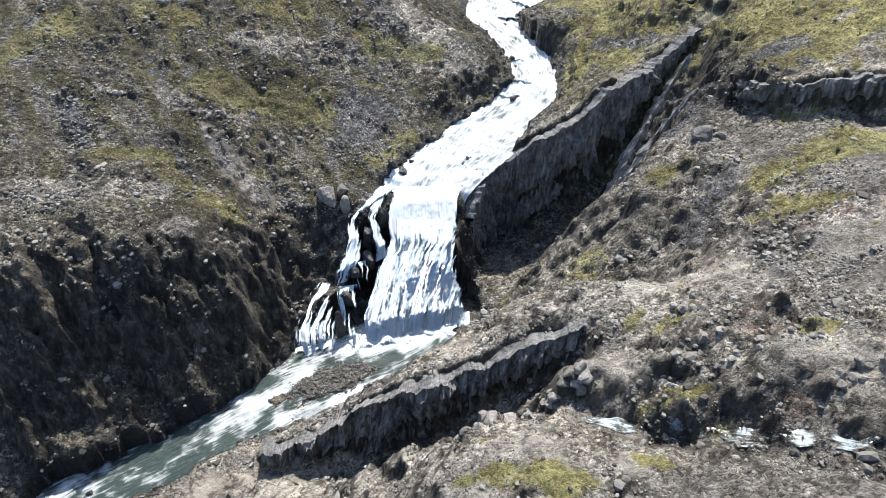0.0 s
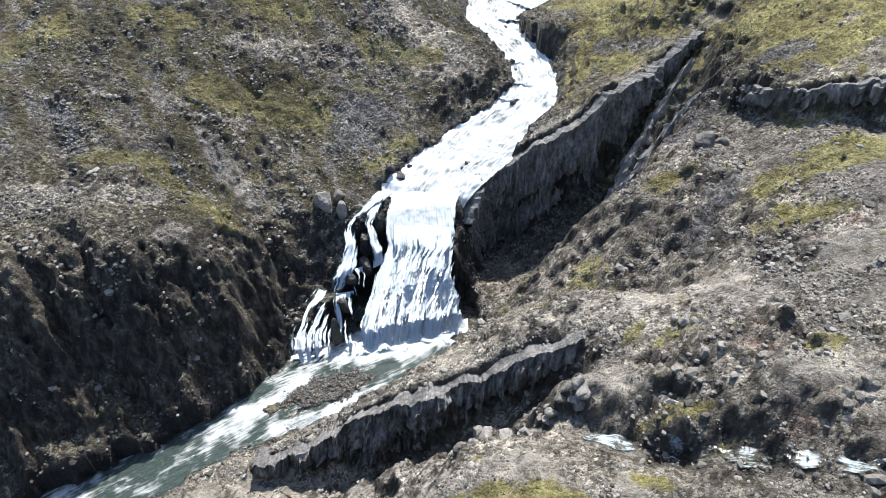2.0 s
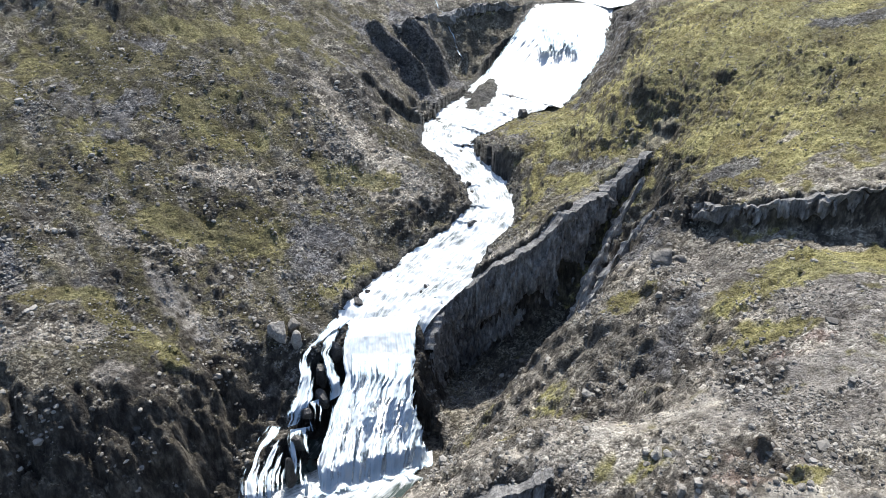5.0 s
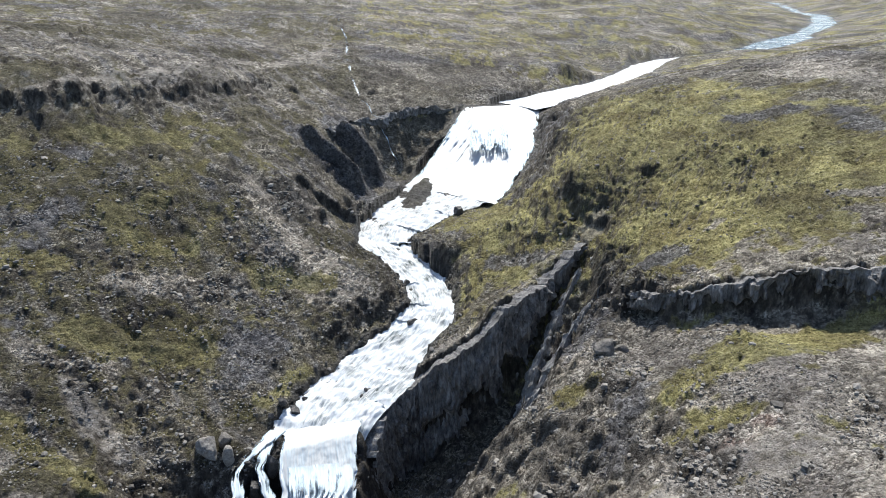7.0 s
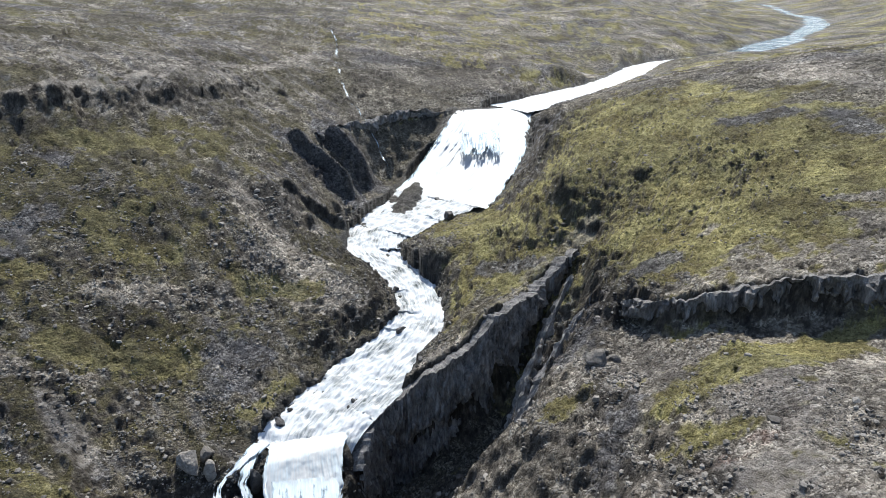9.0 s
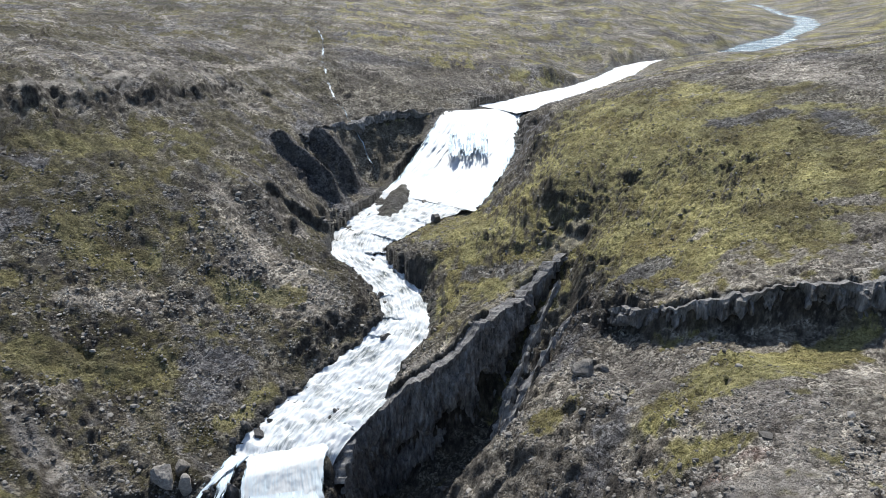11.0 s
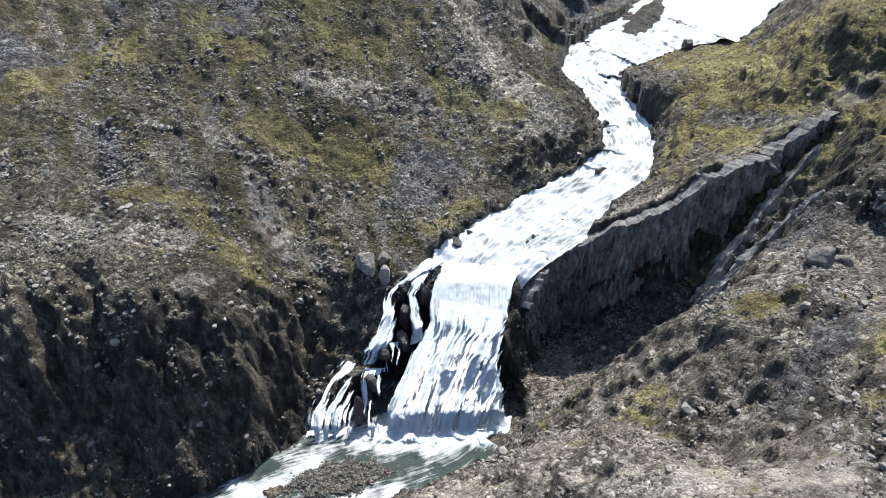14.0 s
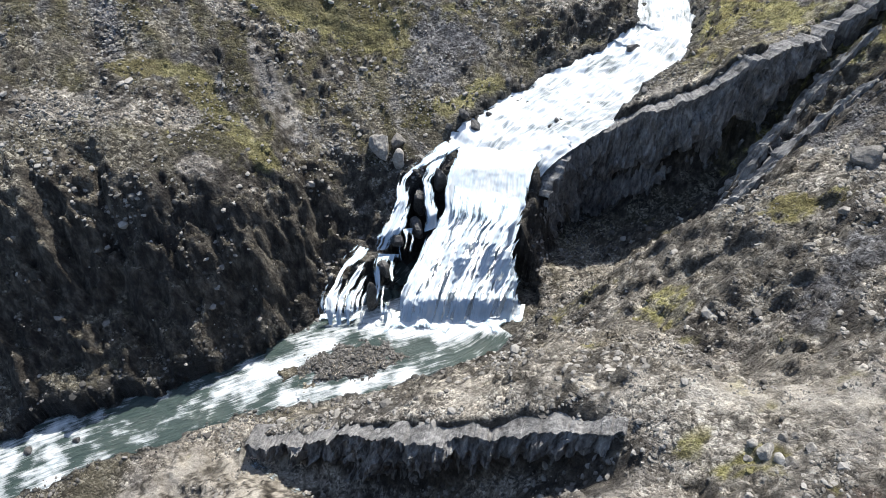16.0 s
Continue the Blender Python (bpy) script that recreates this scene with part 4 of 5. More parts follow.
def height(x, y):
    """Height of the finished ground at places x, y."""
    x, y = np.asarray(x, float), np.asarray(y, float)
    return on_grid(GH, GX, GY, x, y)


def field(grid, x, y):
    """A value kept on the ground's grid, at the grid point nearest to each place."""
    i, j = np.clip(np.searchsorted(GX, x), 0, len(GX) - 1), np.clip(np.searchsorted(GY, y), 0, len(GY) - 1)
    return grid[j, i]


# ---- water ----
def stone_shapes(count, seed):
    rng = np.random.default_rng(seed)
    bm = bmesh.new()
    bmesh.ops.create_icosphere(bm, subdivisions=1, radius=1)
    base = np.array([v.co[:] for v in bm.verts])
    faces = np.array([[v.index for v in f.verts] for f in bm.faces])
    bm.free()
    shapes = []
    for _ in range(count):
        v = base * rng.uniform(0.72, 1.2, (len(base), 1))
        v = np.clip(v, -rng.uniform(0.6, 0.9, 3), rng.uniform(0.6, 0.9, 3)) * np.array([1, rng.uniform(0.6, 1), rng.uniform(0.45, 0.8)])
        shapes.append(v)
    return shapes, faces


def river_strip(name, rows, label, foam, rough, gap=0.4, extra=1.2, wide=70, sink=None):
    p, side = river_points(rows, gap)
    # rounded bends
    k = np.ones(9) / 9
    for c in range(5):
        p[4:-4, c] = np.convolve(p[:, c], k, "valid")
    u = np.linspace(-1, 1, wide)
    w = np.where(u[None, :] < 0, p[:, 3, None] + extra, p[:, 4, None] + extra)
    X = p[:, 0, None] + side[:, 0, None] * u * w
    Y = p[:, 1, None] + side[:, 1, None] * u * w
    run = np.r_[0, np.cumsum(np.hypot(*np.diff(p[:, :2], axis=0).T))][:, None] + 0 * X
    across = u * w
    Z = p[:, 2, None] + rough * (0.35 * fbm(X, Y, 4.5, 3, 61) + 0.3 * ridged(across, run / 2.0, 1.5, 3, 62) - 0.1) - 0.2 * np.abs(u) ** 4
    if sink:
        Z = Z - 1.5 * step(sink, sink - 6.0, Y + 0.5 * fbm(X, Y, 3, 3, 66)) - 5.0 * step(115.0, 110.5, Y)
    me = mesh_from(name, np.stack([X, Y, Z], -1).reshape(-1, 3), grid_faces(len(p), wide), WATER)
    put_attr(me, "foam", foam(X, Y))
    put_attr(me, "across", across)
    put_attr(me, "down", run)
    return tagged(new(name, me), label, "water", kind="structure")


def lower_foam(x, y):
    pool = blob(x, y, -6, 94.5, 13, 3.2, 16)
    left = blob(x, y, -27.5, 82, 8, 2.6, 50) + blob(x, y, -36, 74.5, 7, 2.0, 42)
    right = blob(x, y, -16, 79, 9, 1.7, 24) + blob(x, y, -25, 74.5, 5, 1.5, 24)
    return 0.4 + 0.55 * np.clip(pool * 1.5, 0, 1) + 0.24 * np.clip(left + right, 0, 1) + 0.18 * fbm(x, y, 4, 4, 64) + 0.12 * step(-48, -60, x)


river_strip("water_lower_river", LOWER_RIVER, "green river with white foam streaks over a stony bed", lower_foam, 0.3, extra=1.6)
river_strip("water_rapids", RAPIDS, "foaming white rapids between rocky banks", lambda x, y: 0.7 + 0.2 * fbm(x, y, 5, 4, 63), 1.1, sink=119.5)
# on the far eastern reach the foam value paints in reflected sky as pale grey
river_strip("water_upper_river", UPPER_RIVER, "pale winding river crossing the plateau", lambda x, y: 0.8 + 0.12 * fbm(x, y, 9, 3, 65) - 0.36 * step(150, 220, x), 0.25, 1.2)


def curtain(parent, left, right, thick=0.5, foam=0.62, n=90, steps=110, seed=70, edge_fade=0.45, lip=0.0, lift=0.0, melt=0.0, split=0.0):
    """A sheet of falling water between two edge lines, top to bottom, as a part of parent. split: how far it breaks into strands."""
    a, b = np.array(left, float), np.array(right, float)

    def along(p):
        s = np.r_[0, np.cumsum(np.linalg.norm(np.diff(p, axis=0), axis=1))]
        t = np.linspace(0, s[-1], steps)
        p = np.stack([np.interp(t, s, p[:, k]) for k in range(3)], 1)
        k = max(3, steps // 20) | 1
        for c in range(3):
            p[k // 2:-(k // 2), c] = np.convolve(p[:, c], np.ones(k) / k, "valid")
        return p

    a, b = along(a), along(b)
    u = np.linspace(0, 1, n)
    P = a[:, None] * (1 - u[None, :, None]) + b[:, None] * u[None, :, None]
    drop = np.linspace(0, 1, steps)[:, None] * np.linalg.norm(a[0] - a[-1])
    U = u[None, :] * np.linalg.norm(b - a, axis=1)[:, None]
    V = drop + 0 * U
    r = V / V.max()
    # strands run down the sheet and thicken where it breaks on steps
    swell = step(0.0, 0.2, r) * thick * (0.9 * perlin(U / 2.6, V / 11.0, seed) + 0.55 * perlin(U / 0.9, V / 7.0, seed + 2) + 0.3 * perlin(U / 0.4, V / 4.0, seed + 5) + 0.35 * fbm(U, V, 2.4, 3, seed + 6)) - 0.6 * np.abs(2 * u[None, :] - 1) ** 5
    wob = 0.5 * fbm(V[:, :1] * 0 + seed, V[:, :1], 4.0, 3, seed + 8) * (1 - u) + 0.5 * fbm(V[:, :1] * 0 - seed, V[:, :1], 4.0, 3, seed + 9) * u
    P[..., 0] += wob * step(0.0, 0.15, r)
    lift = lift * (1 - step(0.8, 1.0, r)) * step(0.0, 0.22, r)
    P[..., 1] -= swell * 0.8 + lift
    P[..., 2] += 0.45 * swell + 0.78 * lift
    me = mesh_from("curtain", P.reshape(-1, 3), grid_faces(steps, n), FALLING)
    fade = np.minimum(u, 1 - u)[None, :] * np.linalg.norm(b - a, axis=1)[:, None]
    fo = foam + 0.14 * perlin(U / 1.7, V / 9, seed + 3) + 0.08 * fbm(U, V, 3, 3, seed + 4) - edge_fade * step(1.5, 0.0, fade + 0.7 * perlin(U / 0.5, V / 5.0, seed + 7))
    fo = fo + lip * np.maximum(step(0.26 + 0.1 * perlin(U / 1.6, V / 40, seed + 10), 0.06, r), 0.6 * step(0.84, 1.0, r))
    fo = fo - split * step(0.1, 0.75, 0.5 + 0.9 * perlin(U / 0.75 + 0.3 * perlin(U / 3, V / 5, seed + 14), V / 9.0, seed + 13)) * step(0.0, 0.25, r)
    fo = fo - melt * step(0.8, 1.0, r + 0.1 * perlin(U / 0.6, V / 3, seed + 13))
    put_attr(me, "foam", fo)
    put_attr(me, "across", 0.35 * U + 0.65 * (P[..., 0] - 0.05 * P[..., 1]) + seed)
    put_attr(me, "down", V)
    ob = new("curtain", me)
    ob.parent = parent
    return ob


main_fall = tagged(new("waterfall"), "broad white waterfall spilling over dark basalt steps", "waterfall")
curtain(main_fall, *MAIN_FALL, 0.16, 0.67, 190, 150, seed=70, lip=0.14, edge_fade=0.6, lift=0.45)
curtain(main_fall, [(x + 0.8, y - 0.8, z + 0.1) for x, y, z in MAIN_FALL[0][3:]], [(x - 0.8, y - 0.8, z + 0.1) for x, y, z in MAIN_FALL[1][3:]], 0.2, 0.58, 150, 110, seed=75, edge_fade=0.4, lift=0.6, split=0.16)
side_fall = tagged(new("waterfall"), "narrow side waterfall splitting round a dark rock", "waterfall")
curtain(side_fall, [(-12.6, 115.4, 20.9), (-14.6, 113, 20.5), (-18, 110, 18.8), (-18.9, 107.9, 17.3), (-19.2, 105, 14.6), (-19.8, 102.4, 12.1), (-21.4, 99.8, 9.9), (-22, 98.8, 8.8)], [(-9.6, 114.6, 20.9), (-11.6, 112.6, 20.3), (-15.4, 110.2, 18.7), (-16.7, 108.3, 17.4), (-16.1, 105.6, 14.7), (-15.8, 103.2, 12.3), (-17.3, 101.2, 10.5), (-18, 100, 9)], 0.3, 0.7, 60, 90, seed=80, melt=0.3, lift=0.5, lip=0.2, split=0.1, edge_fade=0.4)
curtain(side_fall, [(-13.6, 112.6, 20.2), (-14, 111.1, 19.5), (-15, 108.8, 17.6), (-13.8, 106, 14.7), (-13, 102.7, 11.4)], [(-11.6, 112.6, 20.4), (-11.8, 111.4, 19.6), (-13.2, 109, 17.6), (-11.9, 106.3, 14.8), (-9.8, 104.2, 12.4)], 0.25, 0.68, 30, 60, seed=84, lift=0.7, edge_fade=0.3)
fan_fall = tagged(new("waterfall"), "fan of thin white strands over wet dark rock", "waterfall")
curtain(fan_fall, [(-24.2, 99, 9.4), (-25.2, 97.6, 8.6), (-27.4, 95.1, 7.0), (-28.7, 91.4, 4.3), (-28.4, 87.6, 0.4)], [(-21.6, 99, 9), (-21.8, 97.7, 8.2), (-20.9, 96, 6.6), (-20.3, 93.3, 4.1), (-19.9, 89.6, 0.4)], 0.3, 0.64, 80, 80, seed=90, melt=0.2, lift=0.6, edge_fade=0.3, split=0.3)
curtain(fan_fall, [(-20.6, 98.8, 8.4), (-20.4, 97.6, 7.9), (-20.1, 95.5, 6.0), (-19.5, 90, 0.6)], [(-16.4, 99.4, 8.6), (-16.5, 98.4, 7.9), (-15.9, 95.8, 5.3), (-15.4, 91, 0.5)], 0.25, 0.58, 60, 80, seed=94, melt=0.2, lift=0.6, edge_fade=0.2, split=0.34)
curtain(fan_fall, [(-17.4, 102.4, 11.4), (-17, 101, 10.4), (-16.6, 98.6, 8)], [(-14.6, 103.2, 11.8), (-14.4, 101.8, 10.6), (-14.6, 99, 8)], 0.2, 0.56, 30, 40, seed=97, lift=0.3, edge_fade=0.2, split=0.34)
upper_fall = tagged(new("waterfall"), "wide upper waterfall with a sheer ledge in its middle", "waterfall")
curtain(upper_fall, *HIGH_FALL, 0.4, 0.76, 150, 130, seed=100, lip=0.3, edge_fade=0.35)
curtain(upper_fall, [(45.1, 232.6, 50.8), (44.6, 230.3, 49.8), (43.0, 222.8, 46.7), (41.5, 218.8, 45.5)], [(58.8, 230.4, 50.8), (58.2, 228.1, 49.8), (56.9, 220.6, 46.7), (56.2, 215.8, 45.3)], 0.35, 0.56, 90, 60, seed=104, edge_fade=0.4, melt=0.2, split=0.12)


def froth(parent, line, width, tall, seed):
    """A bank of spray and foam along the foot of a fall."""
    p = resample(line, 0.3)
    u = np.linspace(0, 1, 26)
    X = p[:, 0, None] + 0 * u
    Y = p[:, 1, None] + 2.0 - u * width * (1 + 0.4 * fbm(X, 0 * X + 0.3, 2.6, 4, seed + 2))
    Z = p[:, 2, None] + tall * np.sin(math.pi * np.clip(u * 0.9 + 0.1, 0, 1)) * (0.4 + 0.5 * fbm(X, Y, 3.2, 3, seed)) - 0.3
    me = mesh_from("froth", np.stack([X, Y, Z], -1).reshape(-1, 3), grid_faces(len(p), len(u)), FALLING)
    put_attr(me, "foam", 0.85 - 0.8 * step(0.15, 1.0, u)[None, :] + 0.3 * fbm(X, Y, 2.4, 4, seed + 1))
    put_attr(me, "across", X)
    put_attr(me, "down", Y * 3)
    ob = new("froth", me)
    ob.parent = parent
    return ob


froth(main_fall, [(-16.8, 91.4, 0.6), (-6, 94.2, 0.7), (5.4, 98, 0.7)], 7.0, 1.5, 120)
froth(fan_fall, [(-28.4, 88.6, 0.4), (-22.2, 90, 0.4)], 3.0, 0.9, 124)
thin_fall = tagged(new("waterfall"), "thread of a side stream falling down a dark cliff", "waterfall")


def stream(name, line, width, label, parent=None, foam=0.75):
    """A narrow ribbon of white water laid down the ground along a line of places."""
    p = resample([(x, y, 0) for x, y in line], 0.5)
    p[:, 0] += 0.35 * perlin(p[:, 0] / 3, p[:, 1] / 3, 7)
    d = np.gradient(p[:, :2], axis=0)
    d /= np.linalg.norm(d, axis=1)[:, None] + 1e-9
    side = np.stack([d[:, 1], -d[:, 0]], 1)
    u = np.linspace(-1, 1, 7)
    w = width * (0.7 + 0.5 * perlin(np.arange(len(p)) / 6.0, np.zeros(len(p)), 9))[:, None]
    X, Y = p[:, 0, None] + side[:, 0, None] * u * w, p[:, 1, None] + side[:, 1, None] * u * w
    Z = height(X, Y) + 0.12
    Z = np.maximum(Z, 0.5 * (Z + Z.mean(1, keepdims=True)))
    me = mesh_from(name, np.stack([X, Y, Z], -1).reshape(-1, 3), grid_faces(len(p), 7), TRICKLE if parent is None else FALLING)
    run = np.arange(len(p))[:, None] * 0.5 + 0 * X
    put_attr(me, "foam", foam + 0.2 * perlin(X / 2, run / 5, 8))
    put_attr(me, "across", u * w)
    put_attr(me, "down", run)
    ob = new(name, me)
    if parent:
        ob.parent = parent
        return ob
    return tagged(ob, label, "stream", kind="structure")


stream("thread", [(10, 245), (12.4, 240.6), (15, 234.5), (16.4, 230.5), (18.6, 226), (21, 223)], 0.2, "", thin_fall, 0.42)
stream("water_hill_stream", [(4, 330), (7, 300), (6.5, 275), (7, 262), (9, 250), (10.4, 244)], 0.5, "thin white stream running down a stony hillside", foam=0.42)
stream("water_gully_stream", [(46, 32), (39, 34.8), (34, 36.6), (30, 38.4), (26, 40.4), (22, 42.2), (18, 44.2), (15.4, 45.6)], 1.0, "shallow pale stream trickling down a stony gully", foam=0.41)
stream("water_slot_stream", [(15.4, 45.8), (12, 49), (7, 50.6), (0, 51.6), (-8, 53), (-15, 56), (-22, 59), (-29, 62), (-35, 65)], 0.6, "thin stream at the foot of a shaded rock spur", foam=0.38)


# ---- loose stones ----
def scatter(name, x, y, size, mat, label, seed=1, sink=0.25):
    """Many stones as one object, resting on the ground."""
    rng = np.random.default_rng(seed)
    shapes, faces = stone_shapes(14, seed)
    z = height(x, y)
    n, k = len(x), len(shapes[0])
    pick = rng.integers(0, len(shapes), n)
    v = np.stack(shapes)[pick] * size[:, None, None]
    a, t = rng.uniform(0, 2 * math.pi, n), rng.normal(0, 0.35, n)
    c, s = np.cos(t)[:, None], np.sin(t)[:, None]
    v[..., 1], v[..., 2] = v[..., 1] * c - v[..., 2] * s, v[..., 1] * s + v[..., 2] * c
    c, s = np.cos(a)[:, None], np.sin(a)[:, None]
    v[..., 0], v[..., 1] = v[..., 0] * c - v[..., 1] * s, v[..., 0] * s + v[..., 1] * c
    v += np.stack([x, y, z + size * sink], 1)[:, None, :]
    f = (faces[None] + (np.arange(n) * k)[:, None, None]).reshape(-1, 3)
    me = mesh_from(name, v.reshape(-1, 3), f, mat, smooth=False)
    return tagged(new(name, me), label, "stones", kind="stuff")


def thrown(count, box, seed, keep):
    rng = np.random.default_rng(seed)
    x, y = rng.uniform(box[0], box[1], count), rng.uniform(box[2], box[3], count)
    k = rng.random(count) < keep(x, y)
    return x[k], y[k]


def stony(x, y):
    patch = np.clip(0.12 + 1.1 * fbm(x, y, 9, 4, 111) + 0.6 * fbm(x, y, 2.5, 2, 112), 0.02, 1)
    return patch * (field(EDGE, x, y) > 0.4) * (1 - 0.8 * field(MOSS, x, y)) * np.clip(1.5 - field(SLOPE, x, y), 0.02, 1)


rng = np.random.default_rng(5)
for seed, box, count, mean in ((31, (-84, 14, 62, 180), 120000, 0.15), (32, (-35, 62, 32, 112), 110000, 0.12), (33, (10, 100, 112, 200), 40000, 0.15)):
    x, y = thrown(count, box, seed, stony)
    scatter("loose_stones", x, y, np.clip(mean * np.exp(rng.normal(0, 0.5, len(x))), 0.06, 0.7), STONE, "angular grey stones scattered over the slope", seed)
for seed, box, count, mean in ((41, (-84, 14, 70, 185), 16000, 0.34), (42, (-30, 62, 33, 112), 15000, 0.32), (43, (20, 100, 112, 200), 4000, 0.36)):
    x, y = thrown(count, box, seed, lambda x, y: step(0.12, 0.6, fbm(x, y, 9, 4, 48) + 0.25 * fbm(x, y, 2.5, 2, 114)) * step(0.25, 0.6, field(SLOPE, x, y)) * (field(EDGE, x, y) > 1.0) * (1 - 0.7 * field(MOSS, x, y)))
    scatter("rock_blocks", x, y, np.clip(mean * np.exp(rng.normal(0, 0.45, len(x))), 0.15, 1.1), BLOCK, "angular grey basalt blocks broken from outcrops", seed, -0.12)
x, y = thrown(9000, (-32, -8, 74, 90), 34, lambda x, y: blob(x, y, -19.5, 82.6, 8.5, 3.6, 24) > 0.28)
scatter("bar_stones", x, y, np.clip(0.16 * np.exp(rng.normal(0, 0.4, len(x))), 0.08, 0.5), DARK_STONE, "dark wet cobbles on a gravel bar in the river", 35)
x, y = thrown(46000, (-80, 35, 45, 200), 36, lambda x, y: (np.abs(field(EDGE, x, y) - 0.9) < 1.5) * 0.45)
scatter("bank_stones", x, y, np.clip(0.25 * np.exp(rng.normal(0, 0.5, len(x))), 0.1, 0.9), DARK_STONE, "dark boulders and cobbles along the water's edge", 37)

# cushions of moss and grass
for seed, box, count in ((38, (-84, 14, 92, 185), 9000), (39, (2, 90, 33, 110), 5000), (40, (22, 110, 110, 215), 6000)):
    x, y = thrown(count, box, seed, lambda x, y: field(MOSS, x, y) * (field(EDGE, x, y) > 1.0) * np.clip(0.5 + 1.2 * fbm(x, y, 4, 3, 113), 0, 1))
    scatter("moss_cushions", x, y, np.clip(0.24 * np.exp(rng.normal(0, 0.45, len(x))), 0.1, 0.6), TUFT, "olive cushions of moss and short grass on the slope", seed, -0.3)


# ---- basalt cliffs ----
def basalt_material(name, *stops):
    m, nodes, links, b = material(name, 0.85)
    pos = position(nodes)
    tall = nodes.new("ShaderNodeVectorMath")
    tall.operation = "MULTIPLY"
    tall.inputs[1].default_value = (1, 1, 0.24)
    links.new(pos, tall.inputs[0])
    grain = noise_node(nodes, links, 1.7, 9, 0.74, tall.outputs[0])
    blotch = noise_node(nodes, links, 0.35, 5, 0.6, pos)
    v = math_node(nodes, links, "ADD", math_node(nodes, links, "MULTIPLY", blotch, 0.35), math_node(nodes, links, "MULTIPLY", grain, 0.65))
    links.new(ramp(nodes, links, v, *stops), b.inputs["Base Color"])
    bump(nodes, links, b, grain, 1.0, 0.6)
    return m


BASALT = basalt_material("basalt", (0.37, (0.035, 0.034, 0.034)), (0.5, (0.16, 0.155, 0.15)), (0.64, (0.34, 0.33, 0.315)))
# the same basalt painted lighter, skylight on the ribs put into its colour
SKYLIT_BASALT = basalt_material("skylit_basalt", (0.38, (0.07, 0.068, 0.066)), (0.5, (0.2, 0.194, 0.188)), (0.64, (0.4, 0.39, 0.37)))


def cliff(name, label, line, out, seed, deepest=20.0, grain=1.0, jut=1.0, rise=0.35):
    """A face of jointed basalt hanging from a brow; out is the way that it looks."""
    p = resample(line, 0.22 * grain)
    for c in (0, 1, 2):
        p[8:-8, c] = np.convolve(p[:, c], np.ones(17) / 17, "valid")
    p, brow = p[:, :2], p[:, 2]
    d = np.gradient(p, axis=0)
    d /= np.linalg.norm(d, axis=1)[:, None]
    n = np.stack([d[:, 1], -d[:, 0]], 1)
    n *= np.sign(n @ np.array(out))[:, None]
    ragged = grain * (0.5 + 0.5 * fbm(p[:, 0], p[:, 1], 4 * grain, 3, seed + 8) + 0.35 * facets(p[:, 0], p[:, 1], 1.8 * grain, seed + 9)[0])
    q = p
    p = p + n * ragged[:, None]
    run = np.r_[0, np.cumsum(np.linalg.norm(np.diff(p, axis=0), axis=1))]
    top = brow + rise + 0.8 * fbm(run, 0 * run, 5.0, 4, seed + 6) + 0.18 * grain * facets(run, 0 * run, 1.3 * grain, seed + 7)[0]
    low = np.minimum(height(q[:, 0] + 2.4 * n[:, 0], q[:, 1] + 2.4 * n[:, 1]), height(q[:, 0] + 3.6 * n[:, 0], q[:, 1] + 3.6 * n[:, 1]))
    deep = np.clip(top - low + 1.0, 1.0, deepest)
    rows = int(deepest / (0.3 * grain))
    v = np.linspace(0, 1, rows)
    V, U = deep[:, None] * v, run[:, None] + 0 * v
    warp = 0.5 * fbm(U, V, 3.0 * grain, 3, seed)
    h1, e1 = facets(U + 0.3 * warp, V / 3.4 + 0.2 * warp, 1.0 * grain, seed + 1, 0.9)
    h2, e2 = facets(U + warp, V / 1.6, 2.6 * grain, seed + 2, 0.8)
    off = jut * grain * (0.8 * h1 * e1 - 0.25 * (1 - e1) + 0.9 * h2 + 0.8 * fbm(U, V, 7 * grain, 3, seed + 3)) + 0.06 * V - 0.9 * grain * step(0.5, 0.62, v + 0.12 * fbm(U, 0 * U, 6.0, 3, seed + 5))
    off = off * (0.35 + 0.65 * step(0.0, 0.12, v)) + 0.8
    X = p[:, 0, None] + n[:, 0, None] * off
    Y = p[:, 1, None] + n[:, 1, None] * off
    Z = top[:, None] - V - 0.5 * np.abs(fbm(U, V, 1.4 * grain, 2, seed + 4)) * (v < 0.1)
    # a lip that runs back under the turf
    X = np.concatenate([q[:, 0, None] - 3.0 * n[:, 0, None], X], 1)
    Y = np.concatenate([q[:, 1, None] - 3.0 * n[:, 1, None], Y], 1)
    Z = np.concatenate([top[:, None] - 1.1, Z], 1)
    me = mesh_from(name, np.stack([X, Y, Z], -1).reshape(-1, 3), grid_faces(len(p), rows + 1), BASALT, smooth=False)
    return tagged(new(name, me), label, "cliff", kind="structure")


cliff("cliff_east", "dark jointed basalt cliff beside the waterfall", [(4.8, 111.6, 15.6), (5.8, 114.2, 18.8), (6.9, 116.8, 20.3), (10, 121.4, 21.1), (13.6, 123.8, 22.9), (18, 123.6, 26.1), (23.3, 124.3, 28.9), (28.2, 125.8, 31.5), (32, 127.2, 35.3), (35.5, 128.9, 37.1), (40.6, 132.8, 37.3), (44.6, 136.6, 37.7), (48.4, 139, 41.3), (54, 141.4, 43.2)], (0, -1), 401, 21)
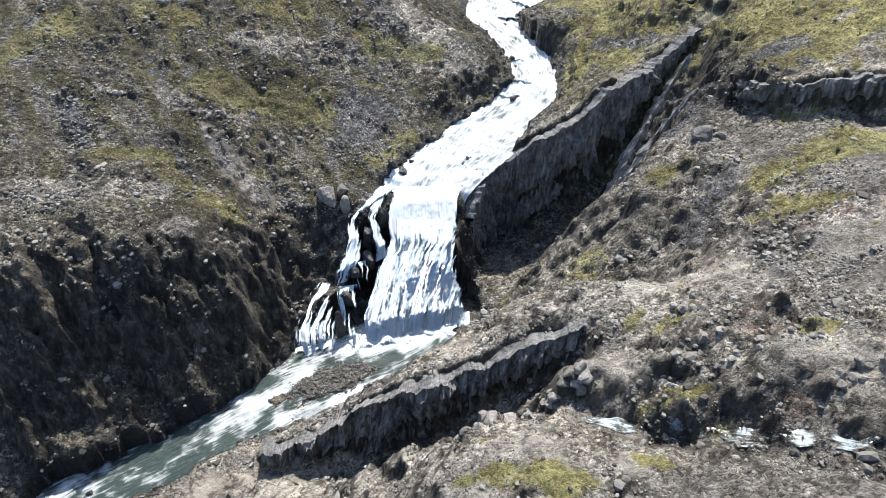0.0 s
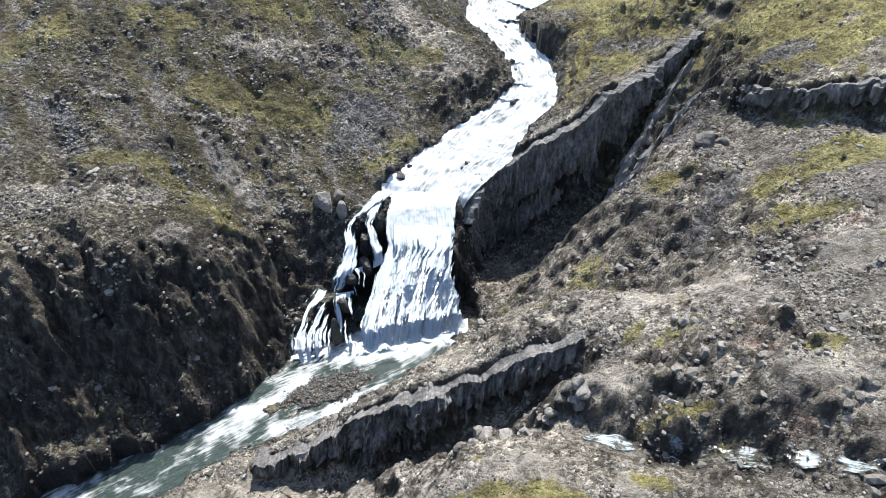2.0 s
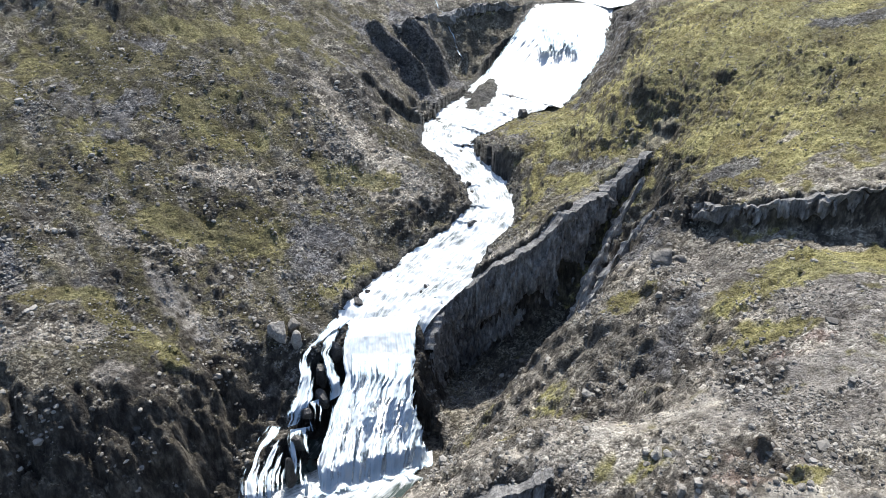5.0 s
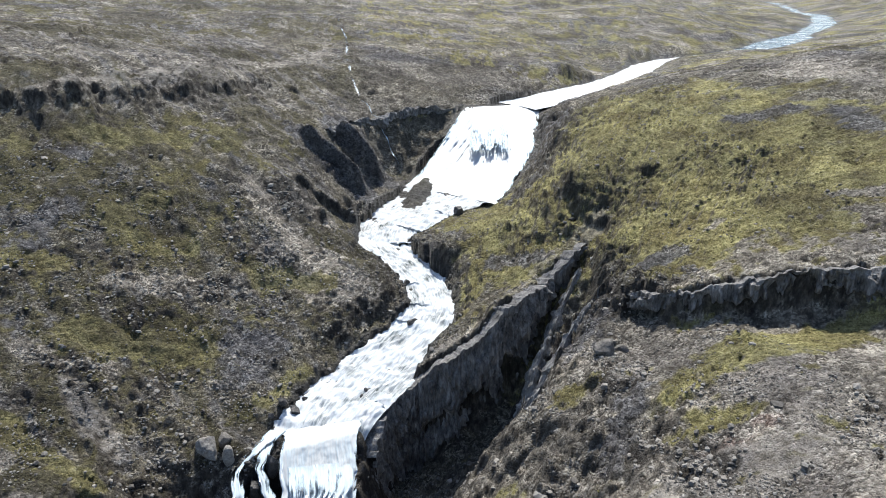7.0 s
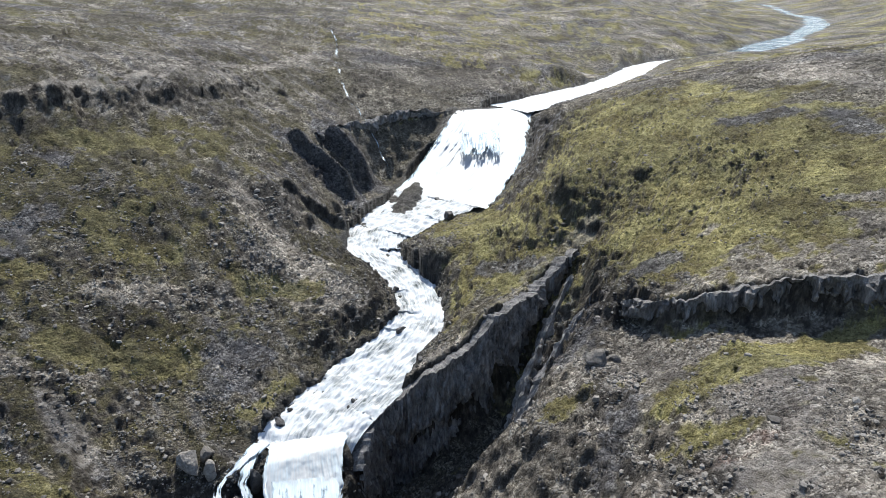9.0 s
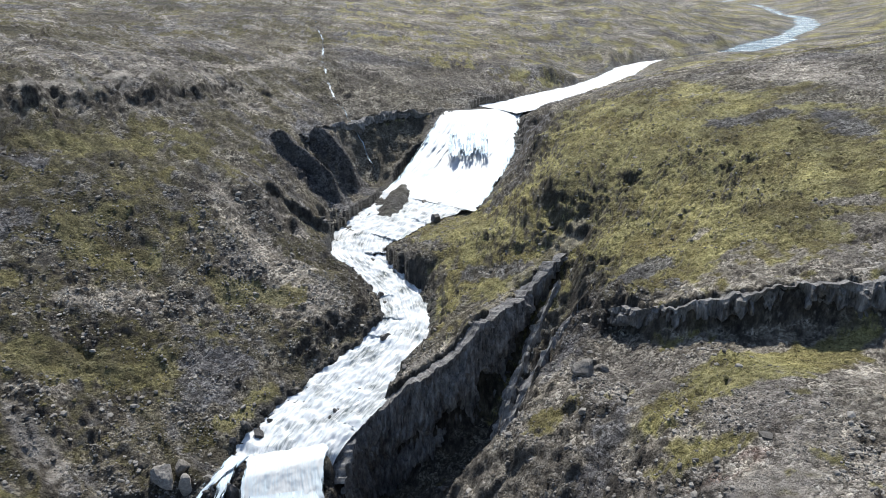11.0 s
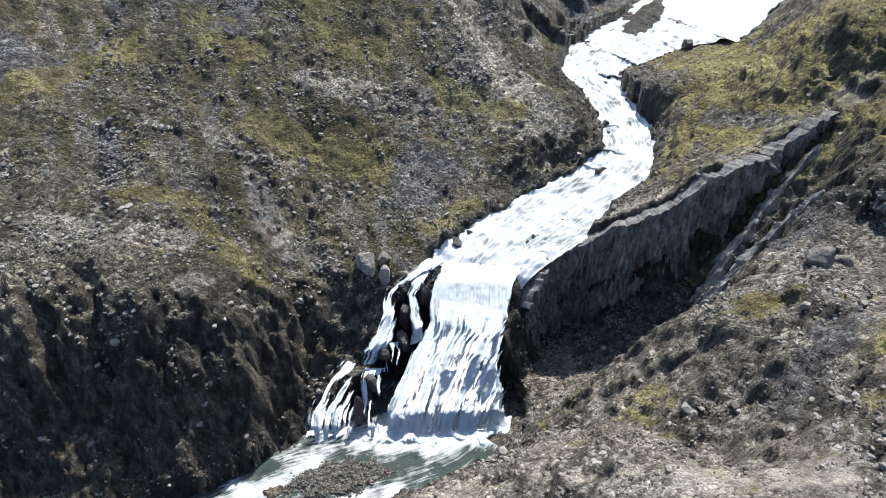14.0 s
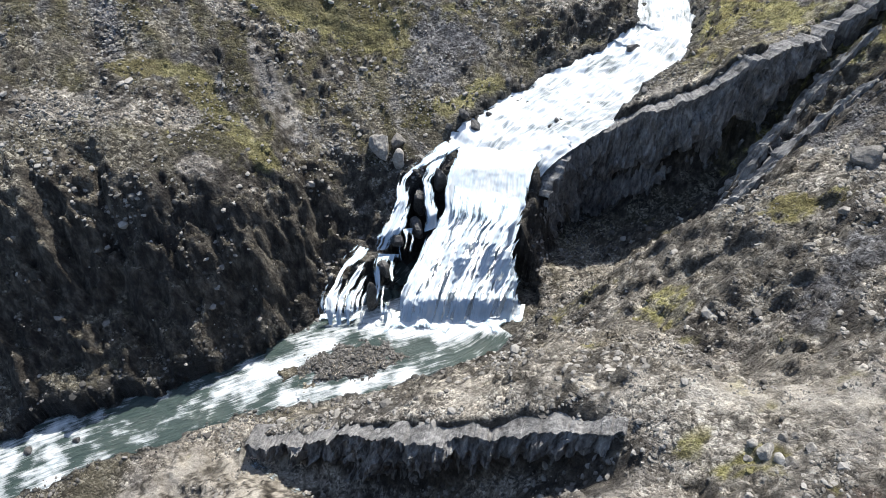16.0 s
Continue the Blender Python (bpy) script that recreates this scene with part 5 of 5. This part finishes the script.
cliff("cliff_spur", "dark jointed basalt face of a rock spur", [(17.6, 59.2, 40), (13, 59.6, 36.6), (7, 60.2, 32), (0, 59.8, 28.4), (-6, 60, 25.2), (-10, 61.2, 21.4), (-14, 62.6, 16.4), (-17, 63.2, 12.4), (-23, 63.6, 8.4), (-29, 63.3, 5.6)], (0, -1), 411, 13, 0.8, 1.4, 0.25)
cliff("cliff_crag", "grey basalt crag with broken columns", [(52, 111.4, 46), (53.4, 109.4, 46.6), (57, 104, 48.8), (62, 101.8, 51.2), (70, 97.8, 54.4), (81, 92.4, 57.2), (94, 87.6, 59.8)], (-0.3, -1), 421, 7, 1.1, 1.3)
cliff("cliff_high", "dark cliff of basalt beside the upper waterfall", [(-2, 219, 54), (2, 223, 54.2), (8, 228, 54.8), (14, 233, 53.8), (20, 236.8, 55.6), (27, 240.6, 56), (33, 242.4, 55.8), (38, 242.8, 55.2), (42, 242.4, 54.8)], (0.7, -0.7), 431, 17, 1.8, 1.0)


def rib(name, label, line, half, deep, seed):
    """A jagged rib of rock along a crest line."""
    p = resample(line, 0.25)
    p[:, 2] += 0.7 * fbm(p[:, 0], p[:, 1], 3.0, 3, seed) + 0.7 * facets(p[:, 0], p[:, 1], 1.6, seed + 1)[0]
    d = np.gradient(p[:, :2], axis=0)
    d /= np.linalg.norm(d, axis=1)[:, None]
    n = np.stack([d[:, 1], -d[:, 0]], 1)
    run = np.r_[0, np.cumsum(np.linalg.norm(np.diff(p[:, :2], axis=0), axis=1))]
    u = np.linspace(-1, 1, 41)
    U, V = run[:, None] + 0 * u, np.abs(u) * deep + 0 * run[:, None]
    off = 0.55 * facets(U, V / 2.6, 0.9, seed + 2, 0.8)[0] + 0.8 * facets(U, V / 1.5, 2.4, seed + 3)[0]
    w = np.sign(u) * (np.abs(u) ** 1.3 * half + off * step(0.0, 0.2, np.abs(u)))
    X, Y = p[:, 0, None] + n[:, 0, None] * w, p[:, 1, None] + n[:, 1, None] * w
    Z = p[:, 2, None] - deep * np.abs(u) ** 1.15 + 0.25 * fbm(U, V, 1.2, 2, seed + 4)
    me = mesh_from(name, np.stack([X, Y, Z], -1).reshape(-1, 3), grid_faces(len(p), 41), SKYLIT_BASALT, smooth=False)
    return tagged(new(name, me), label, "rock", kind="structure")


rib("rock_rib", "jagged grey rock rib standing in a dark cleft", [(33.6, 110.4, 20), (35.4, 113.4, 25.4), (37.4, 116.8, 28.8), (40.2, 120.6, 31.8), (43.6, 124.4, 35.4), (46.6, 128, 39.2), (49.6, 131, 42.4)], 3.4, 9, 501)
rib("rock_rib_2", "jagged grey rock rib beside a dark cleft", [(31.5, 101.4, 29.6), (34.4, 104.4, 32.2), (38.4, 109, 35.4), (42.4, 113.4, 38.2), (44.6, 115, 40.2), (47.4, 117.4, 42.6), (51, 120, 45)], 4.2, 9, 511)


# ---- boulders ----
def boulder(x, y, size, label, mat=None, squash=0.75, seed=0, lift=None, group="boulders", z=None):
    rng = np.random.default_rng(seed + 900)
    bm = bmesh.new()
    bmesh.ops.create_icosphere(bm, subdivisions=3, radius=1)
    off = Vector(rng.uniform(-50, 50, 3))
    cuts = [(Vector(rng.normal(0, 1, 3)).normalized(), float(rng.uniform(0.5, 0.9))) for _ in range(11)]
    for v in bm.verts:
        d = v.co.normalized()
        r = 1.15
        for c, far in cuts:
            if d.dot(c) > 0.05:
                r = min(r, far / d.dot(c))
        r *= 1 + 0.07 * noise.fractal(d * 2.5 + off, 1.0, 2.0, 4)
        v.co = Vector((d.x * r, d.y * r * 0.85, d.z * r * squash)) * size
    me = bpy.data.meshes.new("boulder")
    bm.to_mesh(me)
    bm.free()
    me.materials.append(mat or BOULDER)
    base = float(height(x, y)) if z is None else z
    ob = new("boulder", me)
    ob.matrix_world = pose(x, y, base + size * squash * (0.35 if lift is None else lift), 0, 0, float(rng.uniform(0, 360)))
    return tagged(ob, label, "boulder", group)


def rock_material(name, dark, mid, light, rough=0.85):
    m, nodes, links, b = material(name, rough)
    tint = nodes.new("ShaderNodeObjectInfo").outputs["Random"]
    pos = position(nodes)
    grain = noise_node(nodes, links, 2.6, 10, 0.75, pos)
    blotch = noise_node(nodes, links, 0.9, 4, 0.6, pos)
    v = math_node(nodes, links, "ADD", math_node(nodes, links, "MULTIPLY", grain, 0.6), math_node(nodes, links, "ADD", math_node(nodes, links, "MULTIPLY", blotch, 0.3), math_node(nodes, links, "MULTIPLY", tint, 0.15)))
    links.new(ramp(nodes, links, v, (0.35, dark), (0.52, mid), (0.68, light)), b.inputs["Base Color"])
    bump(nodes, links, b, grain, 0.9, 0.2)
    return m


BOULDER = rock_material("boulder_rock", (0.06, 0.055, 0.048), (0.17, 0.157, 0.14), (0.34, 0.32, 0.285))
WET_ROCK = rock_material("wet_rock", (0.012, 0.012, 0.013), (0.035, 0.034, 0.034), (0.1, 0.095, 0.09), 0.35)

for i, (x, y, size) in enumerate([(1, 119.4, 1.0), (-0.4, 117.2, 0.9), (5.3, 123.8, 0.7), (4.2, 122.9, 0.5), (-10.6, 121.1, 1.2), (-8.4, 120.4, 1.3), (-6.6, 124.2, 0.7), (-12.6, 118.6, 1.0), (16.4, 142.4, 1.3), (16.6, 157.6, 1.1), (17.6, 151, 0.7), (-41.8, 65.5, 0.9), (-63, 57, 0.8), (-57, 60, 0.7),
                                  (33.4, 203.3, 1.4), (31, 200.5, 1.0), (19, 183, 0.7), (-25.5, 86.5, 0.8), (-30, 84, 0.7), (-24, 87.8, 0.5)]):
    boulder(x, y, size, "dark wet boulder with white water rushing round it", WET_ROCK, 0.8, i, 0.45, "boulders in the river")
boulder(34.4, 188.4, 1.5, "upright dark block at the water's edge", WET_ROCK, 1.1, 40, 0.7, "boulders in the river")
boulder(-15.1, 107.2, 1.7, "tall dark rock splitting the side waterfall", WET_ROCK, 2.2, 41, -0.35, "rocks in the falls", 15.4)
boulder(-14.6, 103.6, 1.6, "dark wet rock below the side waterfall", WET_ROCK, 1.6, 43, -0.3, "rocks in the falls", 11.6)
boulder(-12.4, 109.9, 1.3, "dark rock at the brink between two falls", WET_ROCK, 1.9, 42, 0.0, "rocks in the falls", 17.4)
boulder(-17.2, 100.8, 1.4, "dark wet rock below the side waterfall", WET_ROCK, 1.0, 40, 0.0, "rocks in the falls", 10.4)
boulder(-20.2, 93.4, 1.3, "dark wet rock between the fan's strands", WET_ROCK, 2.4, 44, 0.0, "rocks in the falls", 3.4)
boulder(-18.6, 97, 1.6, "dark wet rock at the head of the fan", WET_ROCK, 1.0, 38, 0.0, "rocks in the falls", 6.8)
boulder(-23.4, 96.4, 1.5, "dark wet rock at the head of the fan", WET_ROCK, 1.0, 39, 0.0, "rocks in the falls", 6.6)
boulder(-22.8, 111.6, 2.3, "pale block standing at the brink", None, 1.3, 45, 0.2, "rocks at the brink")
boulder(-20.4, 113.2, 1.5, "pale block standing at the brink", None, 1.1, 46, 0.2, "rocks at the brink")
boulder(-19.6, 110.8, 1.4, "pale block standing at the brink", None, 1.3, 36, 0.1, "rocks at the brink")
boulder(42.4, 98, 2.1, "large rounded crag above the cleft", None, 0.7, 47, 0.2, "crags")
boulder(45.4, 99.4, 1.3, "rounded crag above the cleft", None, 0.7, 48, 0.3, "crags")
boulder(39, 89, 0.7, "lone pale boulder on bare ground", None, 0.9, 49, 0.5)
for i, (x, y, size, squash) in enumerate([(27.6, 56, 0.9, 0.9), (29, 55, 0.7, 0.9), (28.8, 57.4, 0.6, 0.8), (30.2, 56.2, 0.55, 0.8), (26.8, 57, 0.5, 0.8), (28.2, 55.2, 0.6, 0.8), (29.6, 57.6, 0.4, 0.8), (26.4, 55.8, 0.45, 0.8)]):
    boulder(x, y, size, "knot of broken grey rock on the slope", None, squash, 50 + i, -0.1, "crags")
def cluster(places, label, group, seed):
    """Three or four broken blocks round each place, half sunk."""
    rng = np.random.default_rng(seed)
    for x, y, size in places:
        for _ in range(int(rng.integers(3, 5))):
            boulder(x + float(rng.normal(0, 0.8)) * size, y + float(rng.normal(0, 0.6)) * size, size * float(rng.uniform(0.3, 0.7)), label, None, float(rng.uniform(0.6, 0.9)), int(rng.integers(1000)), float(rng.uniform(-0.15, 0.15)), group)


cluster([(-7.6, 49.6, 1.0), (-6.4, 50, 1.2), (-3.6, 48.2, 0.9), (-2.2, 47.6, 1.1), (0.6, 47, 1.0), (3, 46.9, 1.7), (5.2, 47.4, 2.0), (7.4, 47.6, 1.7), (9.2, 47.2, 1.3), (8.8, 42, 0.7), (16.6, 39.6, 0.8), (19, 40, 0.6)], "broken pale rock at the edge of the near shelf", "rocks of the near shelf", 60)
cluster([(12.4, 48.6, 1.3), (14, 49.6, 1.6), (16.4, 49.6, 1.5), (37.6, 41.4, 1.6), (39.4, 42, 1.9), (41.2, 41, 1.4), (36, 45, 0.8), (31, 47, 0.9), (25, 47.4, 1.2), (27.4, 47.6, 1.4), (29.6, 46.6, 1.1)], "jointed grey rock on the bank of the gully", "rocks of the gully", 80)
